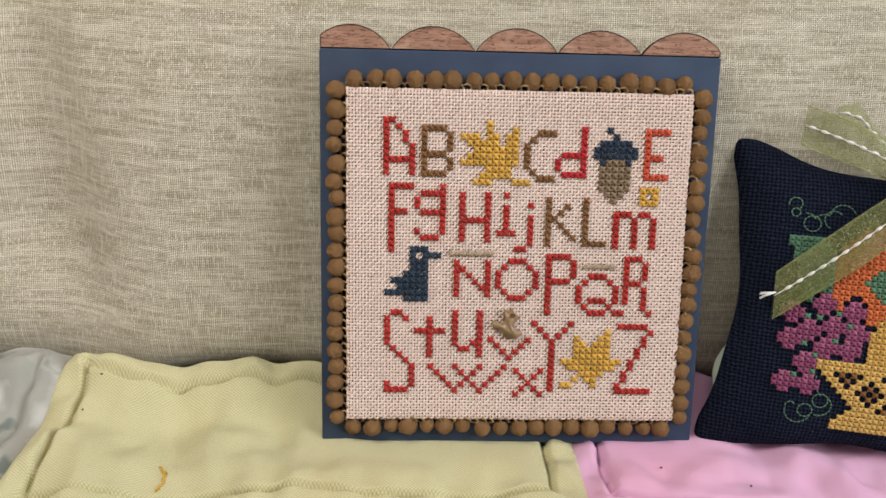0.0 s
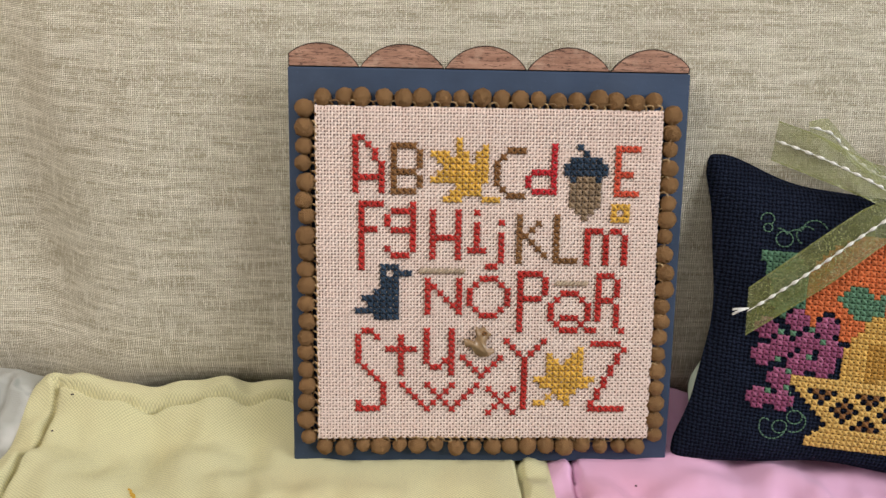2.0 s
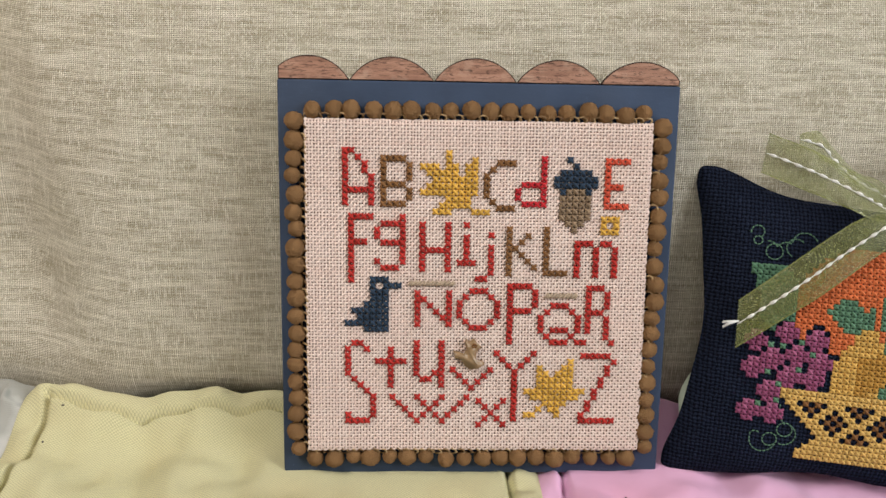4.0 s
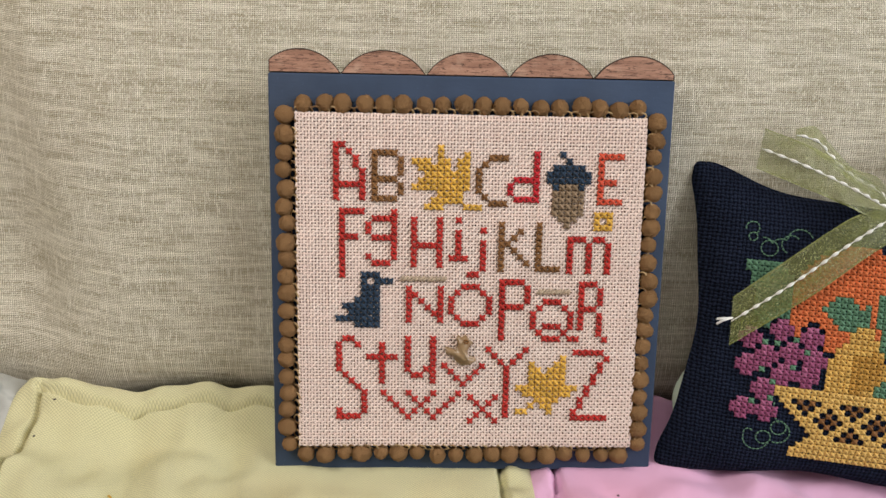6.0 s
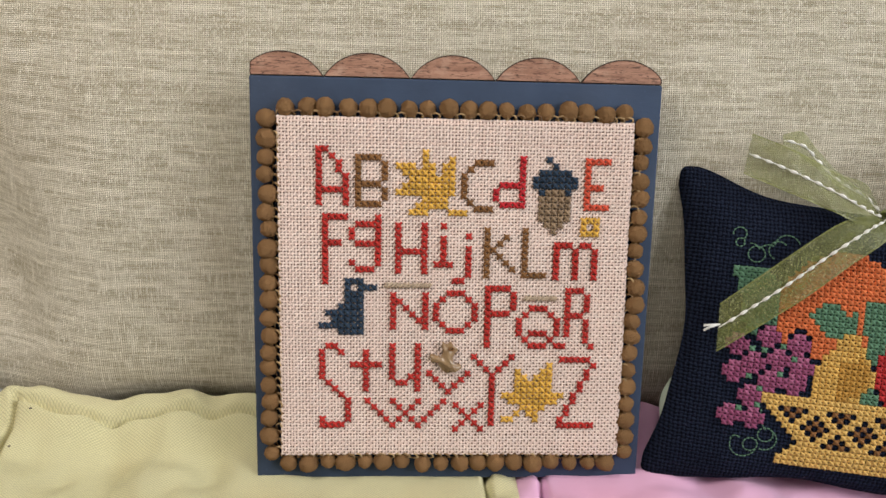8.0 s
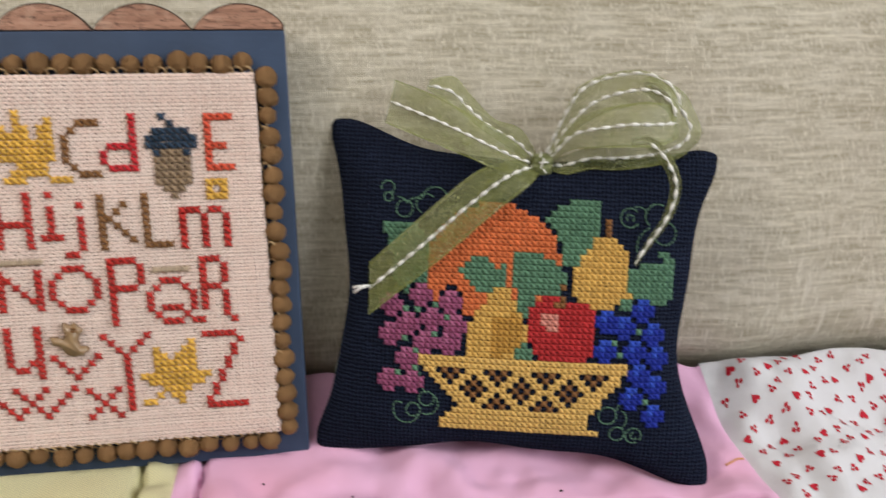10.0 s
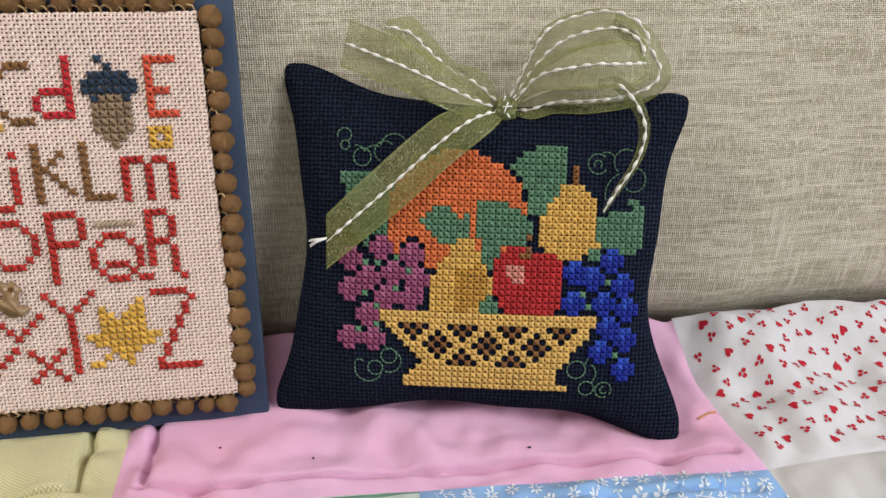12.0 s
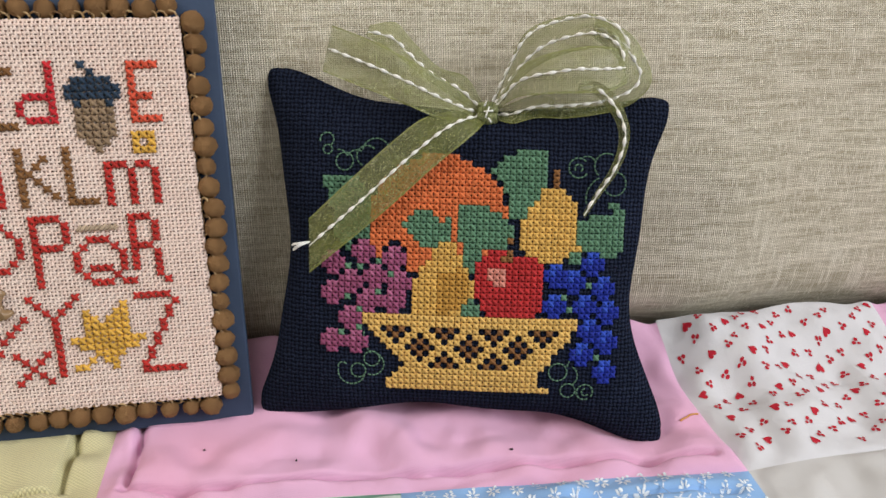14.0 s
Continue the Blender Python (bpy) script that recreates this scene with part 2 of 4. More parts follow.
# ---------------------------------------------------------------- the room round the sofa
def room():
    x0, x1, y0, y1, z0, z1, t = -2.0, 1.05, -2.6, 1.4, -0.45, 1.95, 0.1
    for name, box, mat in (
        ("floor", (x0 - t, x1 + t, y0 - t, y1 + t, z0 - t, z0), M_CARPET),
        ("ceiling", (x0 - t, x1 + t, y0 - t, y1 + t, z1, z1 + t), M_CEILING),
        ("wall_north", (x0 - t, x1 + t, y1, y1 + t, z0, z1), M_WALLPAINT),
        ("wall_south", (x0 - t, x1 + t, y0 - t, y0, z0, z1), M_WALLPAINT),
        ("wall_west", (x0 - t, x0, y0, y1, z0, z1), M_WALLPAINT),
    ):
        bm = bmesh.new()
        slab(bm, *box)
        tagged(part(name, bm, mat, smooth=False), kind="structure")
    # the unseen east wall has an opening, added to hold the right-hand fill light
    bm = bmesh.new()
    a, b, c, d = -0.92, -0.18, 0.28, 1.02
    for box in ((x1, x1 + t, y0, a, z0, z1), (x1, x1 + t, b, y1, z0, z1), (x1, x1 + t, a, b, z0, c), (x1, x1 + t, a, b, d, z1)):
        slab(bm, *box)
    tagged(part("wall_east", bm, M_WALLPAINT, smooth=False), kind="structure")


room()


# ---------------------------------------------------------------- sofa back, covered in beige linen
def back_y(x, z):
    """Depth of the sofa back's face."""
    y = 0.0212 - 0.028 * x + 0.23 * z
    f = x + 0.12 * (z - 0.06)
    low = 0.0125 * ss(-0.055, -0.120, x)
    y += low + (0.0050 * ss(-0.050, -0.080, x) + 0.0170 * ss(-0.072, -0.108, f) - low) * ss(0.015, 0.06, z) + 0.05 * max(0.0, -0.12 - x)
    y += 0.004 * ss(0.27, 0.32, x) + 3.2 * min(0.09, max(0.0, z - 0.092)) ** 2
    # an upright hollow and soft ridges in the loose cover
    c = -0.082 - 0.10 * (z - 0.06)
    y += 0.0030 * math.exp(-(((x - c + 0.012) / 0.016) ** 2)) * ss(0.005, 0.05, z) * (1 - 0.7 * ss(0.09, 0.15, z))
    y -= 0.0085 * math.exp(-(((x + 0.140) / 0.022) ** 2)) * ss(0.0, 0.05, z)
    y += 0.0022 * wob(x, z, 14, 1) + 0.0008 * wob(x, z, 45, 2)
    y -= 0.0026 * math.exp(-(((x - 0.305) / 0.045) ** 2 + ((z - 0.060) / 0.028) ** 2))
    y += 0.0025 * ss(0.200, 0.235, x) * (1 - ss(0.255, 0.295, x)) * (1 - ss(0.03, 0.08, z))
    # the lower hem rolls under
    y += (0.020 - 0.013 * ss(-0.035, -0.085, x)) * (1 - ss(-0.012, 0.030, z)) ** 1.6
    return y


def sofa_back():
    nx, nz = 190, 90
    verts, faces = [], []
    for j in range(nz + 1):
        z = -0.02 + 0.40 * (j / nz) ** 1.25
        for i in range(nx + 1):
            x = -0.42 + 1.10 * i / nx
            y = back_y(x, z) + 0.10 * ss(0.30, 0.40, z) ** 2
            verts.append((x, y, z))
    w = nx + 1
    for j in range(nz):
        for i in range(nx):
            faces.append((j * w + i, j * w + i + 1, (j + 1) * w + i + 1, (j + 1) * w + i))
    # close it behind
    n = len(verts)
    for j in range(nz + 1):
        z = -0.02 + 0.40 * (j / nz) ** 1.25
        verts += [(-0.42, 0.30, z), (0.68, 0.30, z)]
    for j in range(nz):
        a, b = n + 2 * j, n + 2 * j + 2
        faces += [(a, j * w, (j + 1) * w, b), (j * w + nx, a + 1, b + 1, (j + 1) * w + nx), (a + 1, a, b, b + 1)]
    thing = new("sofa_back")
    tagged(thing, "sofa back covered in loose beige slubby linen, behind the quilt", "sofa back")
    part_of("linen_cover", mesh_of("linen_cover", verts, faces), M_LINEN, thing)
    bm = bmesh.new()
    slab(bm, -0.43, 0.69, 0.12, 0.29, -0.45, 0.30)
    part("frame", bm, M_LINEN, thing)
    bm = bmesh.new()
    slab(bm, -0.42, 0.68, -0.62, 0.1, -0.45, -0.036)
    part("seat", bm, M_LINEN, thing)


sofa_back()


# ---------------------------------------------------------------- quilt
def quilt_z(x, y):
    a = 0.003 - 0.020 * ss(0.25, 0.30, x)
    z = (0.0115 + 0.0045 * ss(-0.10, -0.01, x) * (1 - ss(0.12, 0.24, x))) * ss(a, 0.026, y)
    z -= 0.0035 * ss(0.20, 0.245, x) * (1 - ss(0.262, 0.285, x)) * ss(-0.04, -0.022, y) * (1 - ss(-0.01, 0.01, y))
    z += 0.0014 * wob(x, y, 30, 3) * (1 - 0.7 * ss(-0.03, -0.01, y) * (1 - ss(0.0, 0.02, y)) * ss(-0.02, 0.0, x))
    z -= 0.05 * ss(-0.10, -0.30, y) if y < -0.10 else 0
    return z


def cross2(a, b, u):
    return (a[0] + (b[0] - a[0]) * u, a[1] + (b[1] - a[1]) * u)


def quilt_patch(name, quad, mat, parent, label, nx, ny, puff=0.0016, groove=(1, 1, 1, 1), inset=0.0085, seed=1.0, bow=0.0, back=False):
    """A four-cornered patch (front left, front right, back right, back left); its edges are sewn down, with
    a quilting line at the inset on the sides named by groove (front, right, back, left)."""
    fl, fr, br, bl = quad
    wide = math.dist(fl, fr)
    deep = math.dist(fl, bl)
    verts, faces = [], []
    for j in range(ny + 1):
        v = j / ny
        for i in range(nx + 1):
            u = i / nx
            x, y = cross2(cross2(fl, fr, u), cross2(bl, br, u), v)
            y += bow * math.sin(math.pi * u) * (1 - v)
            if back:
                # the rear edge stops at the sofa back, a little ragged
                y0 = cross2(fl, fr, u)[1]
                y = y0 + (back_y(x, 0.012) - 0.0024 - 0.0008 * (1 - ss(0.05, 0.15, x)) + 0.0014 * wob(x, 0, 85, seed) - y0) * v
            du = (v * deep, (1 - u) * wide, (1 - v) * deep, u * wide)
            d = min(du)
            fade = 1 - math.exp(-d / 0.0035)
            z = quilt_z(x, y) + puff * fade - 0.0004
            for k in range(4):
                if groove[k]:
                    along = (u * wide, v * deep)[k % 2]
                    inner = min(du[(k + 1) % 4], du[(k + 3) % 4])
                    pull = 1.0 + 0.7 * wob(along, k, 160, seed)
                    ins = inset * (1 + 0.06 * wob(along, k, 120, seed + 2))
                    g = math.exp(-(((du[k] - ins) / 0.0012) ** 2)) * ss(inset * 0.6, inset, inner)
                    z -= 0.0042 * g * pull
                    if du[k] < 2.2 * inset:
                        f = math.exp(-((du[k] - inset * 0.55) / (inset * 0.55)) ** 2)
                        z += 0.0036 * f * fade * wob(along, k, 105, seed + 4)
            calm = 1 - 0.85 * ss(-0.022, -0.008, y) * (1 - ss(0.004, 0.016, y)) * ss(-0.015, 0.0, x) * (1 - ss(0.126, 0.14, x))
            z += calm * fade * (0.0030 * wob(x, y, 95, seed) + 0.0060 * wob(x, y, 42, seed + 9) + 0.0004 * wob(x, y, 190, seed + 5))
            if back:
                z -= 0.004 * (1 - ss(0.0, 0.0024, (1 - v) * 0.06)) ** 2
            verts.append((x, y, z))
    w = nx + 1
    for j in range(ny):
        for i in range(nx):
            faces.append((j * w + i, j * w + i + 1, (j + 1) * w + i + 1, (j + 1) * w + i))
    GRIDS[label] = np.array([tuple(p) for p in verts])
    return part_of(name, mesh_of(name, verts, faces), mat, parent, label)


GRIDS = {}


def cloth_z(label, x, y):
    """Height of a patch at a place."""
    g = GRIDS[label]
    d = (g[:, 0] - x) ** 2 + (g[:, 1] - y) ** 2
    k = np.argsort(d)[:4]
    w = 1 / (d[k] + 1e-9)
    return float((g[k, 2] * w).sum() / w.sum())


def heart_print_mat():
    """White cotton; the printed hearts are cloth-flat pieces added on top."""
    return cotton("white_print_cotton", (0.61, 0.61, 0.64), 0.00045, depth=0.25).m


def grey_floral_mat():
    m = cotton("grey_floral_cotton", (0.76, 0.75, 0.74), 0.0005)
    col = m.bsdf.inputs["Base Color"].links[0].from_socket
    f = m.noise(34, 3, 0.5)
    col2 = m.mix(m.span(f, 0.35, 0.48), col, (0.34, 0.34, 0.31))
    col2 = m.mix(m.span(m.noise(85, 2, 0.4), 0.60, 0.66, 0, 0.8), col2, (0.13, 0.16, 0.15))
    m.colour(col2)
    return m.m


def blue_mat():
    return cotton("light_blue_cotton", (0.25, 0.43, 0.72), 0.00045, depth=0.25).m


def green_stripe_mat():
    m = cotton("green_stripe_cotton", (0.52, 0.62, 0.56), 0.00045)
    y = m.xyz()[1]
    s = m.math("SINE", m.math("MULTIPLY", y, 2 * math.pi / 0.0042))
    col = m.bsdf.inputs["Base Color"].links[0].from_socket
    m.colour(m.mix(m.span(s, 0.55, 0.75), col, (0.12, 0.25, 0.19)))
    return m.m


def quilt():
    q = new("patchwork_quilt")
    tagged(q, "soft patchwork quilt of pastel cotton squares spread on the sofa", "quilt")
    yellow = cotton("pale_yellow_cotton", (0.76, 0.72, 0.43), 0.00125, (0.70, 0.57, 0.30), True, 1.0, 0.50).m
    pink = cotton("pink_cotton", (0.70, 0.41, 0.595), 0.00035, (0.68, 0.34, 0.46), False, 0.2).m
    white = heart_print_mat()
    plain = cotton("white_cotton", (0.54, 0.53, 0.525), 0.0005, depth=0.2).m
    A, B, C, D = (-0.100, -0.034), (0.0880, -0.0315), (0.0872, 0.046), (-0.0955, 0.046)
    E, F, G = (0.1705, -0.03673), (0.2725, -0.0432), (0.2690, 0.046)
    quilt_patch("yellow_patch", (A, B, C, D), yellow, q, "pale yellow twill square with a quilted border", 300, 140, 0.0022, (1, 1, 1, 1), 0.0105, 1.0, back=True)
    quilt_patch("pink_patch", (B, F, G, C), pink, q, "brushed pink cotton square", 200, 90, 0.0024, (1, 0, 0, 1), 0.0080, 2.0, back=True)
    quilt_patch("heart_print_patch", (F, (0.352, -0.040), (0.3565, 0.046), G), white, q, "white cotton printed with small red hearts", 110, 90, 0.002, (0, 0, 0, 0), 0.008, 3.0, back=True)
    quilt_patch("pink_patch", ((0.352, -0.040), (0.60, -0.04), (0.60, 0.046), (0.3565, 0.046)), pink, q, "pink cotton square", 90, 60, 0.002, (0, 0, 0, 1), 0.008, 4.0, back=True)
    quilt_patch("grey_floral_patch", ((-0.40, -0.034), A, D, (-0.40, 0.046)), grey_floral_mat(), q, "white cotton with a blurred grey floral print", 180, 80, 0.003, (0, 1, 0, 0), 0.009, 5.0, back=True)
    quilt_patch("green_stripe_patch", ((0.088, -0.12), (0.1705, -0.12), E, B), green_stripe_mat(), q, "grey-green striped cotton", 70, 60, 0.0016, (0, 0, 1, 0), 0.008, 6.0)
    quilt_patch("blue_floral_patch", ((0.1705, -0.12), (0.2725, -0.12), F, E), blue_mat(), q, "light blue cotton with white sprigs", 80, 60, 0.0016, (0, 0, 1, 0), 0.008, 7.0)
    quilt_patch("white_patch", ((0.2725, -0.12), (0.60, -0.12), (0.352, -0.040), F), plain, q, "plain white cotton", 80, 60, 0.0014, (0, 0, 0, 0), 0.008, 8.0)
    quilt_patch("white_patch", ((-0.40, -0.12), (0.088, -0.12), B, (-0.40, -0.034)), plain, q, "plain white cotton", 80, 30, 0.002, (0, 0, 0, 0), 0.008, 9.0)
    quilt_patch("front_patch", ((-0.40, -0.60), (0.60, -0.60), (0.60, -0.12), (-0.40, -0.12)), plain, q, "plain white cotton", 60, 40, 0.002, (0, 0, 0, 0), 0.008, 10.0)
    return q


QUILT = quilt()

# ---------------------------------------------------------------- stitched plaque
LEAN = 18.0
W, H = 0.130, 0.1305
PITCH = 0.00204


def stitch_tubes(place, normal, across, up, size, fat=0.29, rng=random):
    """The two crossed strands of one cross stitch on a surface."""
    out = []
    for s, lift in ((1, 0.0), (-1, 0.00022)):
        a = (across * s + up).normalized()
        side = normal.cross(a).normalized()
        length = size * 1.33 * (0.96 + 0.08 * rng.random())
        w = size * fat * (0.92 + 0.16 * rng.random())
        h = size * 0.21
        n, verts, faces = 6, [], []
        j = Vector((rng.random() - 0.5, rng.random() - 0.5, rng.random() - 0.5)) * size * 0.08
        for i in range(n + 1):
            t = i / n - 0.5
            e = math.sqrt(max(0.0, 1 - (2 * t) ** 4))
            c = place + j + a * (length * t) + normal * (h * (0.55 + 0.6 * e) - 0.0002 + lift * e)
            ww = w * (0.40 + 0.60 * e * math.cos(2.0 * t))
            hh = h * (0.55 + 0.45 * e)
            verts += [c - side * ww - normal * hh * 0.6, c - side * ww * 0.72 + normal * hh * 0.45, c + normal * hh * 0.85,
                      c + side * ww * 0.72 + normal * hh * 0.45, c + side * ww - normal * hh * 0.6]
        for i in range(n):
            for k in range(4):
                faces.append((i * 5 + k, (i + 1) * 5 + k, (i + 1) * 5 + k + 1, i * 5 + k + 1))
        faces += [(0, 1, 2, 3, 4), tuple(n * 5 + k for k in (4, 3, 2, 1, 0))]
        out.append((verts, faces))
    return out


def plaque():
    thing = new("cross_stitch_plaque")
    thing.matrix_world = pose(0, 0, 0.0004, -LEAN, 0, 0)
    tagged(thing, "alphabet cross-stitch sampler on a navy board with wooden scallops", "plaque")
    rounded_slab("board", 0.0008, W - 0.0016, -0.0030, 0.0, -0.0001, H, 0.0006, M_NAVY, thing, "navy painted wooden board")
    # five scallops cut from one strip
    bm = bmesh.new()
    n = 5
    cuts = (-0.0022, 0.0232, 0.0498, 0.0760, 0.1027, 0.1296)
    for k in range(n):
        cx = (cuts[k] + cuts[k + 1]) / 2
        r = (cuts[k + 1] - cuts[k]) / 2 * 0.995
        hgt = 0.0073
        big = (r * r + hgt * hgt) / (2 * hgt)
        ring = [(min(W - 0.0018, max(0.0010, cx + r * (i / 12 - 1))), H + 0.0002 + math.sqrt(big * big - (r * (i / 12 - 1)) ** 2) - (big - hgt)) for i in range(25)]
        front = [bm.verts.new((x, -0.0024, z)) for x, z in ring]
        back = [bm.verts.new((x, -0.0002, z)) for x, z in ring]
        # a thin burnt rim round the face
        mx, mz = cx, H + hgt * 0.35
        inner = [bm.verts.new((mx + (v.co.x - mx) * 0.965, -0.00245, max(H + 0.0002, mz + (v.co.z - mz) * 0.92))) for v in front]
        bm.faces.new(inner)
        for i in range(len(ring) - 1):
            bm.faces.new((front[i], inner[i], inner[i + 1], front[i + 1])).material_index = 1
        bm.faces.new(back[::-1])
        for i in range(len(ring)):
            j = (i + 1) % len(ring)
            if (front[i].co - front[j].co).length > 1e-6:
                bm.faces.new((front[i], back[i], back[j], front[j])).material_index = 1
    bmesh.ops.recalc_face_normals(bm, faces=bm.faces[:])
    trim = part("scallop_trim", bm, M_WOOD, thing, "brown stained scalloped wooden edge", smooth=False)
    trim.data.materials.append(M_CHAR)
    return thing


PLAQUE = plaque()
FX0, FX1, FZ0, FZ1, FY = 0.0094, 0.1203, 0.0096, 0.1184, -0.0064


def drawn_in(verts):
    """The cloth is pulled a little narrower towards the top."""
    return [(x - 0.0010 * (x - FX0) / (FX1 - FX0) * ss(FZ0, FZ1, z), y, z) for x, y, z in verts]


def fabric_panel():
    """Padded card covered in evenweave linen; every thread of the face is a strip of its own."""
    m = Mat("pale_linen", 0.85, 0.2)
    c = (0.80, 0.62, 0.545)
    col = m.mix(m.span(m.noise(30, 4), 0.3, 0.75), shade(c, 0.93), shade(c, 1.05))
    col = m.mix(m.island(), col, m.mix(0.45, col, (0.92, 0.82, 0.75)))
    m.colour(col).bump(m.noise(1800, 3), 0.5, 0.0003)
    # brown backing, darkened to stand for the shade in the weave's holes
    k = Mat("linen_hole_shade", 0.9, 0.1)
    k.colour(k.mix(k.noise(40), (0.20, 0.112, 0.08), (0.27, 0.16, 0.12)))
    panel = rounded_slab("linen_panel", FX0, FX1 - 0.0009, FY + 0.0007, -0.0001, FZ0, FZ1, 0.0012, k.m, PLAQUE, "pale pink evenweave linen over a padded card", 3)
    pt = 0.00102
    verts, faces = [], []
    nx, nz = round((FX1 - FX0) / pt), round((FZ1 - FZ0) / pt)
    rng = random.Random(4)

    def edge_drop(d):
        d = max(0.0, 0.0013 - d)
        return d * d * 420

    def strip(horizontal, k):
        wid = pt * (0.30 + 0.05 * rng.random())
        off = pt * 0.12 * (rng.random() - 0.5)
        cnt = nx if horizontal else nz
        base = len(verts)
        n = 0
        for i in range(cnt * 2 + 1):
            s = i * 0.5 * pt
            ph = math.cos(math.pi * (i * 0.5 + k + (0 if horizontal else 1)))
            if horizontal:
                x, z = FX0 + s, FZ0 + (k + 0.5) * pt + off
            else:
                x, z = FX0 + (k + 0.5) * pt + off, FZ0 + s
            d = min(x - FX0, FX1 - x, z - FZ0, FZ1 - z)
            y = FY + edge_drop(d) - ph * pt * 0.26 - 0.0005 * wob(x, z, 40, 6)
            w = wid * (0.97 + 0.3 * wob(s * 60, k * 3.7, 9, 2))
            for q, dy in ((-1, pt * 0.22), (0, -pt * 0.14), (1, pt * 0.22)):
                verts.append((x, y + dy, z + q * w) if horizontal else (x + q * w, y + dy, z))
            n += 1
        for i in range(n - 1):
            for q in range(2):
                a = base + i * 3 + q
                faces.append((a, a + 3, a + 4, a + 1))
    for k2 in range(nz):
        strip(True, k2)
    for k2 in range(nx):
        strip(False, k2)
    tagged(part_of("linen_weave", mesh_of("linen_weave", drawn_in(verts), faces), m.m, panel, "pale pink evenweave threads"), kind="stuff")
    return panel


PANEL = fabric_panel()


def pompom_trim():
    """A fringe of small chenille balls round the linen, on a looped braid."""
    rng = random.Random(9)
    bm = bmesh.new()
    bmesh.ops.create_icosphere(bm, subdivisions=4, radius=1.0)
    for v in bm.verts:
        d = 1 + 0.09 * noise.noise(v.co * 1.7) + 0.04 * noise.noise(v.co * 5) + 0.09 * noise.noise(v.co * 9) + 0.08 * noise.noise(v.co * 19)
        v.co = v.co * d
    me = bpy.data.meshes.new("pompom")
    bm.to_mesh(me)
    bm.free()
    me.materials.append(M_POM)
    me.shade_smooth()
    out = 0.0030
    spots = []
    n_top, n_side = 18, 19
    for i in range(n_top):
        u = (i + 0.5) / n_top
        spots.append((FX0 + (FX1 - FX0) * u, FZ1 + out))
        spots.append((FX0 + (FX1 - FX0) * u, FZ0 - out))
    for i in range(n_side + 1):
        u = (i + 0.15) / (n_side + 0.3)
        spots.append((FX0 - out, FZ0 + (FZ1 - FZ0) * u))
        spots.append((FX1 + out, FZ0 + (FZ1 - FZ0) * u))
    for x, z in spots:
        r = 0.00278 * (0.88 + 0.24 * rng.random())
        ob = new("pompom", me)
        ob.parent = PLAQUE
        jx, jz = (rng.random() - 0.5) * 0.0011 - 0.0004, (rng.random() - 0.5) * 0.0011
        ob.matrix_basis = Matrix.LocRotScale((x + jx, -0.0050 + 0.0006 * rng.random(), z + jz), Euler((rng.random() * 6, rng.random() * 6, rng.random() * 6)), (r, r * (0.9 + 0.2 * rng.random()), r * (0.9 + 0.2 * rng.random())))
    braid = Mat("brown_braid", 0.6, 0.35)
    braid.colour(braid.mix(braid.island(), (0.16, 0.085, 0.035), (0.52, 0.36, 0.18))).bump(braid.noise(1500, 2), 0.5, 0.0003)
    pieces = []
    per = []
    g = 0.0007
    L = 0.0026
    nx, nz = int((FX1 - FX0) / L), int((FZ1 - FZ0) / L)
    for i in range(nx):
        per += [((FX0 + (i + 0.5) * L, FZ1 + g), 0), ((FX0 + (i + 0.5) * L, FZ0 - g), 0)]
    for i in range(nz):
        per += [((FX0 - g, FZ0 + (i + 0.5) * L), 1), ((FX1 + g, FZ0 + (i + 0.5) * L), 1)]
    for (x, z), up in per:
        pts = []
        for i in range(9):
            a = 2 * math.pi * i / 8
            dx, dz = 0.0016 * math.cos(a), 0.0012 * math.sin(a)
            if up:
                dx, dz = dz, dx
            pts.append((x + dx + 0.0003 * (rng.random() - 0.5), -0.0050 - 0.0012 * math.sin(a + rng.random()), z + dz))
        pieces.append(tube(pts, 0.00028, 5))
    tagged(part_of("braid", mesh_of("braid", *joined(pieces)), braid.m, PLAQUE, "looped brown braid behind the pompoms"), kind="stuff")


pompom_trim()

# ---------------------------------------------------------------- small pillow
P_EX = Vector((0.98058, -0.19612, 0.0))
P_UP = Vector((0.07917, 0.39587, 0.91489))
P_N = Vector((-0.17942, -0.89712, 0.40371))
P_O = Vector((0.1316, -0.0003, 0.0022))


def horned(a, m, b, t):
    """An edge that runs nearly straight at m and swings out to a at 0 and to b at 1."""
    k = abs(2 * t - 1) ** 2.5
    return m + ((a if t < 0.5 else b) - m) * k


def side_l(z):
    return horned(-0.0046, 0.0078, -0.0018, z / 0.103)


def side_r(z):
    return horned(0.1242, 0.1118, 0.1252, z / 0.100)


def edge_b(x):
    return horned(-0.0038, 0.0044, -0.0070, x / 0.120)


def edge_t(x):
    return horned(0.1094, 0.0936, 0.1012, x / 0.119)


def pillow_uv(x, z):
    l, r, b, t = side_l(z), side_r(z), edge_b(x), edge_t(x)
    return (x - l) / (r - l), (z - b) / (t - b)


def pillow_lift(u, v, full=0.0122):
    a = 1 - abs(2 * min(1, max(0, u)) - 1) ** 2.5
    b = 1 - abs(2 * min(1, max(0, v)) - 1) ** 2.5
    return full * max(0.0, a * b) ** 0.40


